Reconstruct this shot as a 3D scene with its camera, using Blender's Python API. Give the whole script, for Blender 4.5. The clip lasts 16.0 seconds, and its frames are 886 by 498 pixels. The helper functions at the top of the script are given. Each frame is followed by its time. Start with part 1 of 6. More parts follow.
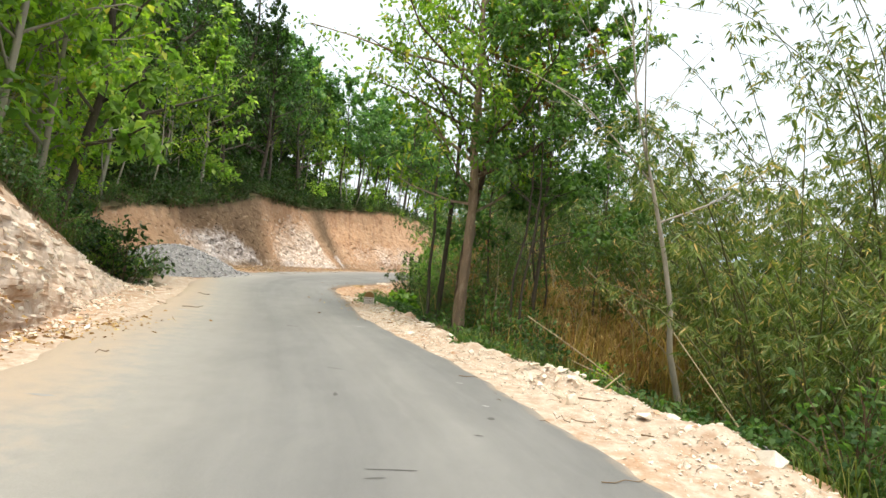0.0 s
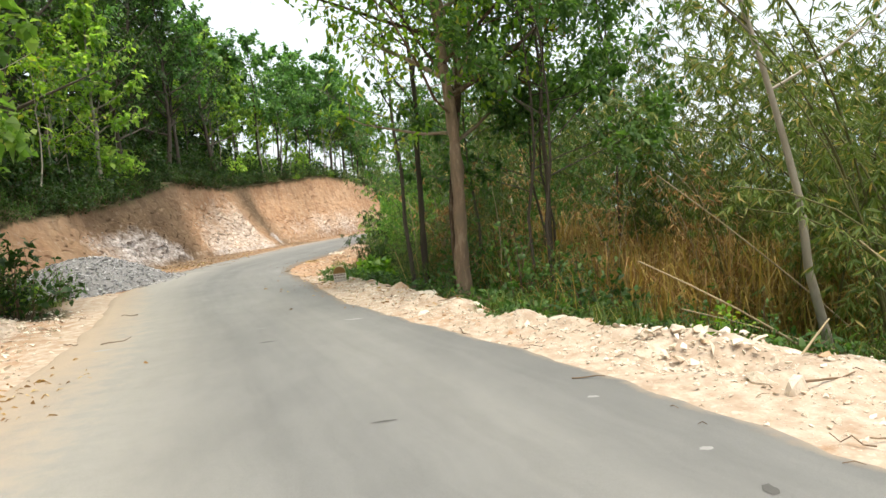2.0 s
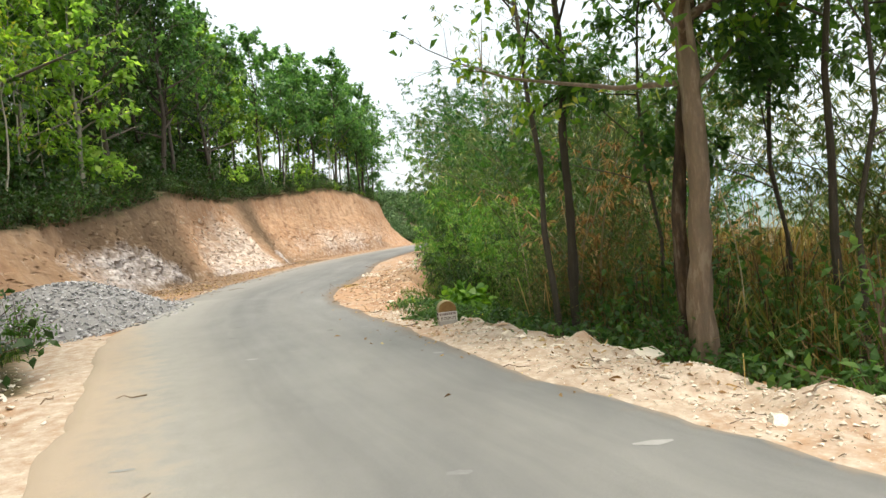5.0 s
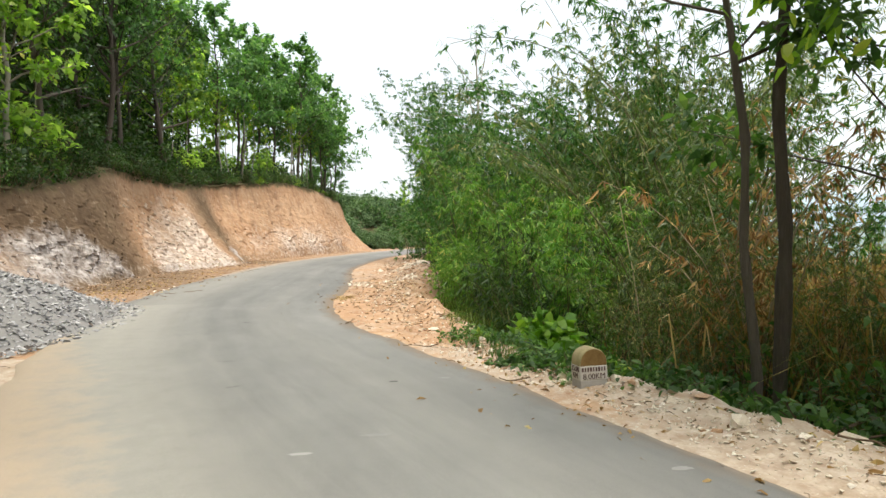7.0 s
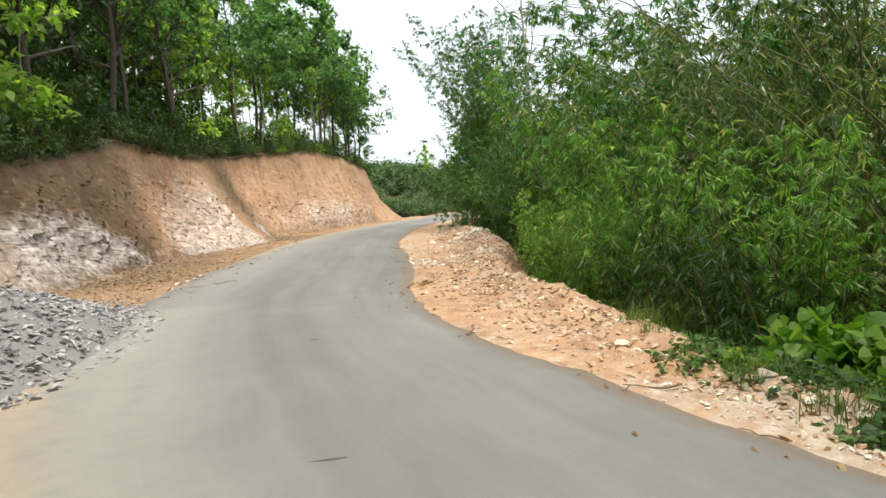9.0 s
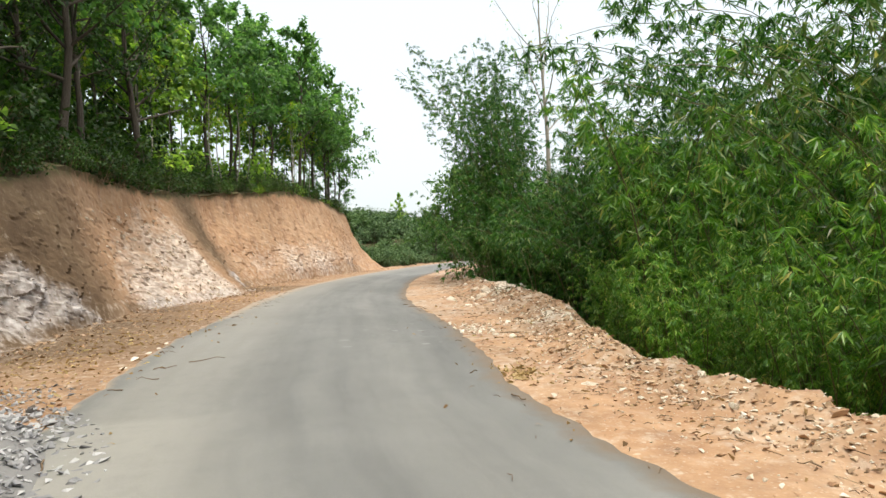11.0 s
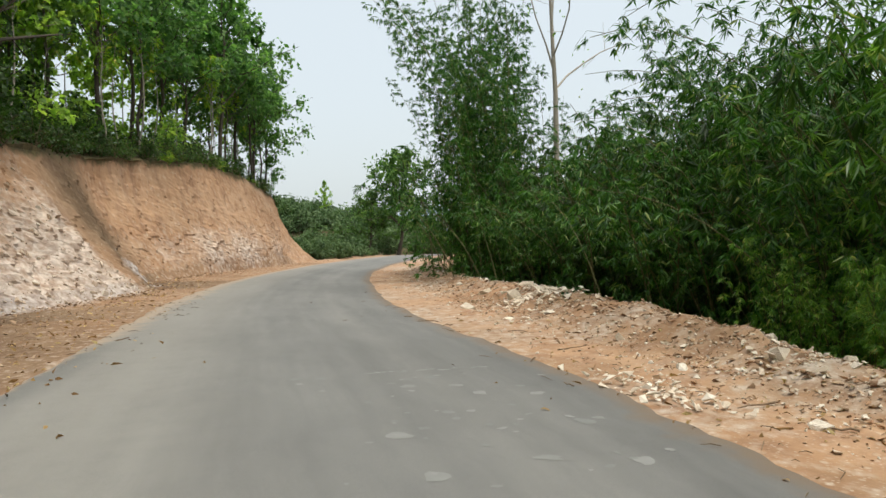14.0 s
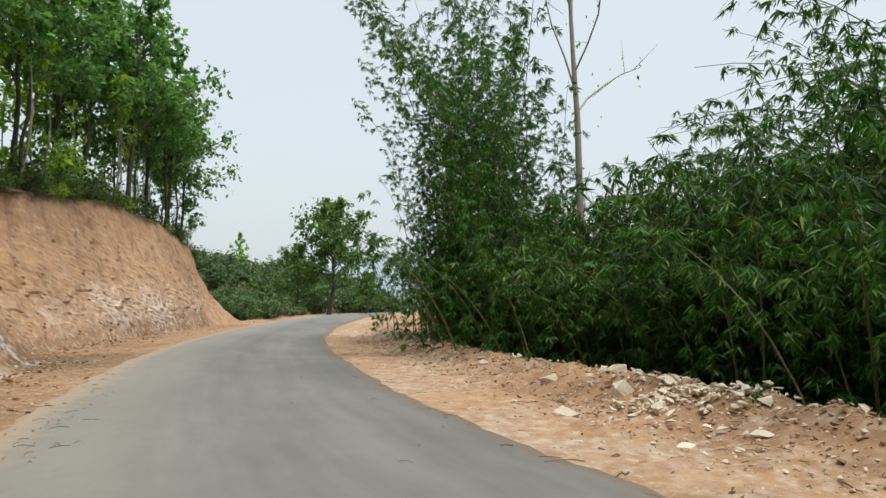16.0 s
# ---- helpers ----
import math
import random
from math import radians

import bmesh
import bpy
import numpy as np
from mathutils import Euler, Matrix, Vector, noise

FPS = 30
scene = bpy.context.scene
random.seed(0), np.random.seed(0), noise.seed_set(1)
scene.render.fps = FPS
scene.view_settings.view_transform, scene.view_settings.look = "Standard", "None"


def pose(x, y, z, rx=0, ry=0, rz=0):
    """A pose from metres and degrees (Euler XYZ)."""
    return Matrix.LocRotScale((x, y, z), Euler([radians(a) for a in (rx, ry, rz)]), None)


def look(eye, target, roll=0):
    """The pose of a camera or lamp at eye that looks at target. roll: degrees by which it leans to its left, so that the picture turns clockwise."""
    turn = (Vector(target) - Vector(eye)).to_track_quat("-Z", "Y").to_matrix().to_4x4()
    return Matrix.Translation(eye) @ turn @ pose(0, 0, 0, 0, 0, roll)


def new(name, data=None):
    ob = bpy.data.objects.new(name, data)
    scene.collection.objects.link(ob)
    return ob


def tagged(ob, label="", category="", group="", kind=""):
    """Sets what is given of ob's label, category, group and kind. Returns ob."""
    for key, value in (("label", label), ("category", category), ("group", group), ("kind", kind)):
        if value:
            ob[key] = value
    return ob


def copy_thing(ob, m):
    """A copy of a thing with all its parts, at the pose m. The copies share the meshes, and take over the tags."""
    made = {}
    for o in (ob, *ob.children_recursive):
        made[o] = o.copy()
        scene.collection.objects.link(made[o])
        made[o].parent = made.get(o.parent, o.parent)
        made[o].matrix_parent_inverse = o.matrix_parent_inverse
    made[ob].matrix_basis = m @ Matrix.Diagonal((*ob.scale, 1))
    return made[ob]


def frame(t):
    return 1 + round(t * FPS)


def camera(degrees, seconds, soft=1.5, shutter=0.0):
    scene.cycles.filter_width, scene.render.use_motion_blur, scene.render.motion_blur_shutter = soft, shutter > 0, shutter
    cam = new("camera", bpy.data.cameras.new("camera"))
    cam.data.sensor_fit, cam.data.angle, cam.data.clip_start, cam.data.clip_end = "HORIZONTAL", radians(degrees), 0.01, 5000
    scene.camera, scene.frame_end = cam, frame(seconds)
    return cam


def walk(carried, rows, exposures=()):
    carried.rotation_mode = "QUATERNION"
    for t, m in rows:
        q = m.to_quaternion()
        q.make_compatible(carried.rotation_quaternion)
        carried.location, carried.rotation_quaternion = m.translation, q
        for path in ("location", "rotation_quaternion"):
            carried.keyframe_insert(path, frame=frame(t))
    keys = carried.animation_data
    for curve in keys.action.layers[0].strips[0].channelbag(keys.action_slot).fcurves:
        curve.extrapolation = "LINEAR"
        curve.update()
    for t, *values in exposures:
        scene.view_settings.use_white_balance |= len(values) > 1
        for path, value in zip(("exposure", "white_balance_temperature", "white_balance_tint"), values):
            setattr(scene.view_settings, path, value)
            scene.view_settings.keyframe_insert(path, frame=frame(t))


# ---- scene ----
cam = camera(67.6, 16.0, soft=1.5)
# seconds, eye, target, roll
PATH = [
    (0, (2.187, -0.255, 1.336), (2.027, 1.739, 1.381), 6.6),
    (0.5, (1.925, 0.582, 1.337), (1.768, 2.576, 1.353), -3.7),
    (1, (1.54, 1.345, 1.332), (1.498, 3.345, 1.341), -4.2),
    (1.5, (1.255, 2.132, 1.296), (1.252, 4.132, 1.251), -2.2),
    (2, (0.932, 2.889, 1.324), (0.975, 4.886, 1.219), -4.8),
    (2.5, (0.619, 3.585, 1.368), (0.711, 5.583, 1.318), -4.3),
    (3, (0.261, 4.427, 1.366), (0.377, 6.423, 1.334), -1.8),
    (3.5, (-0.094, 5.269, 1.372), (-0.003, 7.266, 1.343), -4.0),
    (4, (-0.517, 6.086, 1.381), (-0.458, 8.084, 1.319), -5.1),
    (6.5, (-2.816, 10.714, 1.386), (-2.589, 12.7, 1.352), -1.6),
    (7, (-3.154, 11.667, 1.362), (-2.889, 13.649, 1.332), -0.4),
    (7.5, (-3.466, 12.615, 1.312), (-3.259, 14.603, 1.262), 0.3),
    (8, (-3.767, 13.7, 1.285), (-3.513, 15.681, 1.163), -1.5),
    (8.5, (-3.951, 14.605, 1.368), (-3.754, 16.59, 1.232), -3.6),
    (11, (-5.477, 19.806, 1.43), (-5.153, 21.779, 1.442), -2.1),
    (11.5, (-5.65, 20.911, 1.404), (-5.365, 22.889, 1.478), -4.2),
    (12, (-5.898, 21.986, 1.347), (-5.672, 23.974, 1.371), -4.0),
    (12.5, (-6.0, 23.147, 1.334), (-5.798, 25.137, 1.347), -4.8),
    (13, (-6.157, 24.299, 1.299), (-5.905, 26.283, 1.34), -4.8),
    (13.5, (-6.261, 25.463, 1.277), (-5.92, 27.434, 1.26), -3.5),
    (14, (-6.285, 26.729, 1.265), (-5.716, 28.647, 1.257), -0.8),
    (14.5, (-6.467, 27.891, 1.344), (-5.784, 29.77, 1.283), -1.7),
    (15, (-6.568, 29.127, 1.369), (-5.845, 30.992, 1.34), -1.8),
    (15.5, (-6.633, 30.373, 1.376), (-5.931, 32.245, 1.408), -2.6),
    (16, (-6.768, 32.363, 1.403), (-5.953, 34.182, 1.565), -0.5),
]
EXPOSURES = [(0.0, 1.0, 6650, 6), (8.5, 0.9, 6650, 6), (11.0, 0.8, 6600, 6), (11.5, 0.75, 6600, 6), (12.0, 0.5, 6600, 6), (13.0, 0.44, 6550, 6), (14.5, 0.36, 6550, 5), (16.0, 0.34, 6500, 5)]
walk(cam, [(t, look(eye, target, roll)) for t, eye, target, roll in PATH], EXPOSURES)

# ---- sky and sun ----
SUN_AZ, SUN_EL = radians(160), radians(72)
world = bpy.data.worlds.new("sky")
scene.world = world
world.use_nodes = True
wn = world.node_tree
sky = wn.nodes.new("ShaderNodeTexSky")
sky.sky_type, sky.sun_disc = "NISHITA", False
sky.sun_elevation, sky.sun_rotation = SUN_EL, SUN_AZ
sky.air_density, sky.dust_density, sky.ozone_density = 1.0, 8.0, 1.0
haze = wn.nodes.new("ShaderNodeMix")
haze.data_type = "RGBA"
haze.inputs[0].default_value = 0.6
haze.inputs[7].default_value = (6.4, 6.8, 7.15, 1)
wn.links.new(sky.outputs["Color"], haze.inputs[6])
wn.links.new(haze.outputs[2], wn.nodes["Background"].inputs["Color"])
wn.nodes["Background"].inputs["Strength"].default_value = 0.13
sun = new("sun", bpy.data.lights.new("sun", "SUN"))
sun.data.energy, sun.data.angle, sun.data.color = 1.8, radians(18), (1.0, 0.94, 0.85)
sun_from = Vector((math.sin(SUN_AZ) * math.cos(SUN_EL), math.cos(SUN_AZ) * math.cos(SUN_EL), math.sin(SUN_EL)))
sun.matrix_world = look(sun_from * 100, (0, 0, 0))


# ---- materials ----
def material(name, rough=0.85, spec=0.3):
    m = bpy.data.materials.new(name)
    m.use_nodes = True
    b = m.node_tree.nodes["Principled BSDF"]
    b.inputs["Roughness"].default_value = rough
    b.inputs["Specular IOR Level"].default_value = spec
    return m, m.node_tree, b


def add(nt, kind, **inputs):
    n = nt.nodes.new(kind)
    for key, value in inputs.items():
        n.inputs[key.replace("_", " ")].default_value = value
    return n


def noise_node(nt, scale, detail=6.0, rough=0.6, stretch=(1, 1, 1), dist=0.0):
    co = nt.nodes.new("ShaderNodeTexCoord")
    mp = nt.nodes.new("ShaderNodeMapping")
    mp.inputs["Scale"].default_value = stretch
    n = add(nt, "ShaderNodeTexNoise", Scale=scale, Detail=detail, Roughness=rough, Distortion=dist)
    nt.links.new(co.outputs["Object"], mp.inputs["Vector"])
    nt.links.new(mp.outputs["Vector"], n.inputs["Vector"])
    return n.outputs["Fac"]


def noise_vec(nt, scale):
    co = nt.nodes.new("ShaderNodeTexCoord")
    n = add(nt, "ShaderNodeTexNoise", Scale=scale, Detail=3.0)
    nt.links.new(co.outputs["Object"], n.inputs["Vector"])
    return n.outputs["Color"]


def ramp(nt, fac, stops):
    r = nt.nodes.new("ShaderNodeValToRGB")
    while len(r.color_ramp.elements) < len(stops):
        r.color_ramp.elements.new(0.5)
    for e, (p, c) in zip(r.color_ramp.elements, stops):
        e.position, e.color = p, (*c, 1) if len(c) == 3 else c
    nt.links.new(fac, r.inputs["Fac"])
    return r.outputs["Color"]


def mix(nt, fac, a, b, mode="MIX"):
    m = nt.nodes.new("ShaderNodeMix")
    m.data_type, m.blend_type = "RGBA", mode
    for sock, v in ((m.inputs[0], fac), (m.inputs[6], a), (m.inputs[7], b)):
        if isinstance(v, (int, float)):
            sock.default_value = v
        elif isinstance(v, tuple):
            sock.default_value = (*v, 1)
        else:
            nt.links.new(v, sock)
    return m.outputs[2]


def bump(nt, b, height, strength, distance):
    n = add(nt, "ShaderNodeBump", Strength=strength, Distance=distance)
    nt.links.new(height, n.inputs["Height"])
    nt.links.new(n.outputs["Normal"], b.inputs["Normal"])


def math_node(nt, op, a, c):
    m = nt.nodes.new("ShaderNodeMath")
    m.operation, m.use_clamp = op, op in ("MULTIPLY", "ADD", "SUBTRACT")
    for sock, v in ((m.inputs[0], a), (m.inputs[1], c)):
        if isinstance(v, (int, float)):
            sock.default_value = v
        else:
            nt.links.new(v, sock)
    return m.outputs[0]


def soil_material():
    """Cut clay with pale rock, dry sand and leaf litter, laid out by the mesh's zone colours."""
    m, nt, b = material("soil", 0.95, 0.15)
    zone = nt.nodes.new("ShaderNodeVertexColor")
    zone.layer_name = "zone"
    sep = nt.nodes.new("ShaderNodeSeparateColor")
    nt.links.new(zone.outputs["Color"], sep.inputs["Color"])
    broad, fine, grain = noise_node(nt, 0.7, 6, 0.55, (1, 0.6, 1)), noise_node(nt, 6.0, 6, 0.6, (1, 0.8, 0.6)), noise_node(nt, 45.0, 4, 0.7)
    clay = ramp(nt, broad, [(0.25, (0.34, 0.19, 0.1)), (0.42, (0.42, 0.25, 0.142)), (0.58, (0.49, 0.32, 0.195)), (0.75, (0.56, 0.405, 0.275))])
    clay = mix(nt, 0.5, clay, ramp(nt, fine, [(0.3, (0.33, 0.19, 0.105)), (0.5, (0.42, 0.26, 0.155)), (0.72, (0.52, 0.375, 0.255))]))
    runs = noise_node(nt, 2.4, 5, 0.6, (1, 1, 0.12))
    clay = mix(nt, 0.75, clay, ramp(nt, runs, [(0.33, (0.66, 0.62, 0.66)), (0.5, (0.97, 0.96, 0.98)), (0.68, (1.14, 1.13, 1.12))]), "MULTIPLY")
    # Brown earth tone; on the bank it also carries tree shade.
    brown_earth = ramp(nt, mix(nt, 0.5, fine, broad), [(0.28, (0.09, 0.057, 0.035)), (0.5, (0.145, 0.096, 0.058)), (0.72, (0.215, 0.148, 0.09))])
    clay = mix(nt, zone.outputs["Alpha"], clay, brown_earth)
    rock = ramp(nt, fine, [(0.28, (0.42, 0.305, 0.225)), (0.45, (0.56, 0.44, 0.35)), (0.65, (0.69, 0.585, 0.49))])
    grey = ramp(nt, fine, [(0.28, (0.2, 0.17, 0.155)), (0.45, (0.4, 0.36, 0.34)), (0.65, (0.56, 0.52, 0.5))])
    rock = mix(nt, zone.outputs["Alpha"], rock, grey)
    lay = nt.nodes.new("ShaderNodeTexCoord")
    dip = nt.nodes.new("ShaderNodeMapping")
    dip.inputs["Rotation"].default_value = (radians(24), 0, 0)
    dip.inputs["Scale"].default_value = (1.0, 1.0, 2.1)
    warp = mix(nt, 0.22, dip.outputs["Vector"], mix(nt, 1.0, noise_vec(nt, 1.6), (2.0, 2.0, 2.0), "MULTIPLY"), "ADD")
    nt.links.new(lay.outputs["Object"], dip.inputs["Vector"])
    slabs = []
    for scale in (2.2, 5.5):
        cell = add(nt, "ShaderNodeTexVoronoi", Scale=scale)
        crack = add(nt, "ShaderNodeTexVoronoi", Scale=scale)
        crack.feature = "DISTANCE_TO_EDGE"
        nt.links.new(warp, cell.inputs["Vector"])
        nt.links.new(warp, crack.inputs["Vector"])
        bright = nt.nodes.new("ShaderNodeSeparateColor")
        nt.links.new(cell.outputs["Color"], bright.inputs["Color"])
        rock = mix(nt, 0.5, rock, ramp(nt, bright.outputs["Red"], [(0.0, (0.65, 0.62, 0.6)), (0.5, (1.0, 1.0, 1.0)), (1.0, (1.2, 1.2, 1.2))]), "MULTIPLY")
        seam = ramp(nt, crack.outputs["Distance"], [(0.0, (0.45, 0.38, 0.32)), (0.045 if scale < 3 else 0.07, (1, 1, 1))])
        rock = mix(nt, 0.12, rock, seam, "MULTIPLY")
        slabs.append(math_node(nt, "MULTIPLY", seam, math_node(nt, "ADD", bright.outputs["Green"], 0.3)))
    sand = ramp(nt, fine, [(0.25, (0.33, 0.235, 0.165)), (0.5, (0.455, 0.36, 0.28)), (0.75, (0.58, 0.5, 0.42))])
    litter = ramp(nt, fine, [(0.25, (0.035, 0.03, 0.015)), (0.5, (0.085, 0.07, 0.035)), (0.75, (0.16, 0.13, 0.06))])

    def edge(channel, width=0.55, lo=0.38, hi=0.58):
        wob = math_node(nt, "MULTIPLY", math_node(nt, "SUBTRACT", fine, 0.0), width)
        return ramp(nt, math_node(nt, "ADD", math_node(nt, "MULTIPLY", channel, 1.0 - width), wob), [(lo, (0, 0, 0)), (hi, (1, 1, 1))])

    col = mix(nt, edge(sep.outputs["Blue"]), clay, sand)
    col = mix(nt, edge(sep.outputs["Green"], 0.45, 0.3, 0.66), col, rock)
    col = mix(nt, edge(sep.outputs["Red"]), col, litter)
    col = mix(nt, 0.2, col, ramp(nt, grain, [(0.3, (0.35, 0.35, 0.35)), (0.7, (1, 1, 1))]), "MULTIPLY")
    co = nt.nodes.new("ShaderNodeTexCoord")
    geo = nt.nodes.new("ShaderNodeNewGeometry")
    xyz = nt.nodes.new("ShaderNodeSeparateXYZ")
    nt.links.new(geo.outputs["True Normal"], xyz.inputs["Vector"])
    level = ramp(nt, xyz.outputs["Z"], [(0.7, (0.12, 0.12, 0.12)), (0.93, (1, 1, 1))])
    heights = []
    for scale, keep in ((14.0, 0.62), (34.0, 0.5)):
        vor = add(nt, "ShaderNodeTexVoronoi", Scale=scale, Randomness=1.0)
        nt.links.new(co.outputs["Object"], vor.inputs["Vector"])
        one = nt.nodes.new("ShaderNodeSeparateColor")
        nt.links.new(vor.outputs["Color"], one.inputs["Color"])
        there = ramp(nt, one.outputs["Red"], [(keep, (0, 0, 0)), (keep + 0.02, (1, 1, 1))])
        body = ramp(nt, vor.outputs["Distance"], [(0.2, (1, 1, 1)), (0.42, (0, 0, 0))])
        peb = math_node(nt, "MULTIPLY", there, body)
        peb = math_node(nt, "MULTIPLY", math_node(nt, "MULTIPLY", peb, level), math_node(nt, "SUBTRACT", 1.0, sep.outputs["Red"]))
        tint = ramp(nt, one.outputs["Green"], [(0.0, (0.3, 0.19, 0.12)), (0.4, (0.46, 0.34, 0.24)), (1.0, (0.68, 0.6, 0.5))])
        col = mix(nt, math_node(nt, "MULTIPLY", peb, 0.4), col, tint)
        heights.append(peb)
    nt.links.new(col, b.inputs["Base Color"])
    relief = mix(nt, 0.45, mix(nt, 0.25, mix(nt, 0.05, fine, grain), noise_node(nt, 18.0, 4, 0.6, (1, 0.9, 0.7))), mix(nt, 0.35, heights[0], heights[1]))
    relief = mix(nt, math_node(nt, "ADD", math_node(nt, "MULTIPLY", edge(sep.outputs["Green"]), 0.3), 0.15), mix(nt, 0.25, relief, noise_node(nt, 3.0, 6, 0.6, (1, 0.8, 0.7))), mix(nt, 0.35, slabs[0], slabs[1]))
    bump(nt, b, relief, 0.55, 0.035)
    return m


def asphalt_material():
    m, nt, b = material("asphalt", 0.8, 0.35)
    zone = nt.nodes.new("ShaderNodeVertexColor")
    zone.layer_name = "zone"
    sep = nt.nodes.new("ShaderNodeSeparateColor")
    nt.links.new(zone.outputs["Color"], sep.inputs["Color"])
    broad = noise_node(nt, 0.45, 5, 0.55, (1.0, 0.35, 1.0))
    fine, grain = noise_node(nt, 4.0, 8, 0.65), noise_node(nt, 130.0, 3, 0.8)
    col = ramp(nt, broad, [(0.32, (0.150, 0.150, 0.146)), (0.5, (0.185, 0.184, 0.178)), (0.68, (0.222, 0.220, 0.211))])
    col = mix(nt, 0.3, col, ramp(nt, noise_node(nt, 1.8, 6, 0.65, (1.0, 0.6, 1.0)), [(0.35, (0.78, 0.78, 0.79)), (0.5, (1.0, 1.0, 1.0)), (0.66, (1.15, 1.14, 1.12))]), "MULTIPLY")
    where = nt.nodes.new("ShaderNodeTexCoord")
    place = nt.nodes.new("ShaderNodeSeparateXYZ")
    nt.links.new(where.outputs["Object"], place.inputs["Vector"])
    lane = nt.nodes.new("ShaderNodeCombineXYZ")
    across = nt.nodes.new("ShaderNodeMath")
    across.operation = "MULTIPLY"
    across.inputs[1].default_value = 16.0
    nt.links.new(zone.outputs["Alpha"], across.inputs[0])
    nt.links.new(across.outputs[0], lane.inputs["X"])
    along = nt.nodes.new("ShaderNodeMath")
    along.operation = "MULTIPLY"
    along.inputs[1].default_value = 0.12
    nt.links.new(place.outputs["Y"], along.inputs[0])
    nt.links.new(along.outputs[0], lane.inputs["Y"])
    streak = add(nt, "ShaderNodeTexNoise", Scale=1.0, Detail=4.0, Roughness=0.6)
    nt.links.new(lane.outputs["Vector"], streak.inputs["Vector"])
    col = mix(nt, 0.6, col, ramp(nt, streak.outputs["Fac"], [(0.3, (0.8, 0.8, 0.8)), (0.5, (1.0, 1.0, 1.0)), (0.7, (1.18, 1.17, 1.15))]), "MULTIPLY")
    dust = math_node(nt, "MULTIPLY", sep.outputs["Red"], math_node(nt, "ADD", fine, 0.45))
    col = mix(nt, dust, col, (0.345, 0.326, 0.292))
    sandy = ramp(nt, math_node(nt, "ADD", math_node(nt, "MULTIPLY", sep.outputs["Green"], 0.5), math_node(nt, "MULTIPLY", fine, 0.5)), [(0.4, (0, 0, 0)), (0.66, (1, 1, 1))])
    col = mix(nt, math_node(nt, "MULTIPLY", sandy, 0.85), col, (0.42, 0.33, 0.245))
    dirty = ramp(nt, math_node(nt, "ADD", math_node(nt, "MULTIPLY", sep.outputs["Blue"], 0.5), math_node(nt, "MULTIPLY", fine, 0.5)), [(0.36, (0, 0, 0)), (0.6, (1, 1, 1))])
    col = mix(nt, math_node(nt, "MULTIPLY", dirty, 0.8), col, (0.2, 0.145, 0.1))
    col = mix(nt, 0.4, col, ramp(nt, grain, [(0.3, (0.5, 0.5, 0.5)), (0.7, (1, 1, 1))]), "MULTIPLY")
    nt.links.new(col, b.inputs["Base Color"])
    bump(nt, b, mix(nt, 0.3, grain, fine), 0.35, 0.01)
    return m


def leaf_material(name, stops, through_colour, glow=0.35, rough=0.5, gloss=0.35):
    m, nt, b = material(name, rough, gloss)
    geo = nt.nodes.new("ShaderNodeNewGeometry")
    info = nt.nodes.new("ShaderNodeObjectInfo")
    col = ramp(nt, geo.outputs["Random Per Island"], stops)
    shade = ramp(nt, info.outputs["Random"], [(0.0, (0.72, 0.75, 0.7)), (1.0, (1.15, 1.1, 1.0))])
    col = mix(nt, 1.0, col, shade, "MULTIPLY")
    nt.links.new(col, b.inputs["Base Color"])
    tr = nt.nodes.new("ShaderNodeBsdfTranslucent")
    nt.links.new(mix(nt, 1.0, mix(nt, 1.0, col, through_colour, "MULTIPLY"), (2.2, 2.2, 2.2), "MULTIPLY"), tr.inputs["Color"])
    ms = nt.nodes.new("ShaderNodeMixShader")
    ms.inputs[0].default_value = glow
    nt.links.new(b.outputs[0], ms.inputs[1])
    nt.links.new(tr.outputs[0], ms.inputs[2])
    nt.links.new(ms.outputs[0], nt.nodes["Material Output"].inputs["Surface"])
    return m


def rough_material(name, stops, scale, rough=0.9, stretch=(1, 1, 1), relief=0.5, dist=0.02):
    m, nt, b = material(name, rough, 0.2)
    f = noise_node(nt, scale, 8, 0.65, stretch)
    info = nt.nodes.new("ShaderNodeObjectInfo")
    geo = nt.nodes.new("ShaderNodeNewGeometry")
    col = mix(nt, 0.6, ramp(nt, f, stops), ramp(nt, geo.outputs["Random Per Island"], [(p, c) for p, c in stops]))
    col = mix(nt, 1.0, col, ramp(nt, info.outputs["Random"], [(0.0, (0.85, 0.85, 0.85)), (1.0, (1.1, 1.1, 1.1))]), "MULTIPLY")
    nt.links.new(col, b.inputs["Base Color"])
    bump(nt, b, f, relief, dist)
    return m


SOIL = soil_material()
ASPHALT = asphalt_material()
TEAK = leaf_material("teak_leaf", [(0.0, (0.1, 0.185, 0.05)), (0.5, (0.19, 0.3, 0.078)), (0.85, (0.28, 0.39, 0.11)), (1.0, (0.38, 0.45, 0.15))], (0.9, 1.0, 0.4), 0.6)
# Also used as a shade tone in thicket and forest-edge filling.
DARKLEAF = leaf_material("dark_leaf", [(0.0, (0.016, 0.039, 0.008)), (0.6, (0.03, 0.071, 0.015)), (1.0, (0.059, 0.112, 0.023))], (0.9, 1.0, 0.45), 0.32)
LIGHTLEAF = leaf_material("light_leaf", [(0.0, (0.086, 0.183, 0.022)), (0.5, (0.171, 0.307, 0.037)), (0.85, (0.264, 0.408, 0.056)), (1.0, (0.438, 0.379, 0.088))], (0.95, 1.0, 0.4), 0.4)
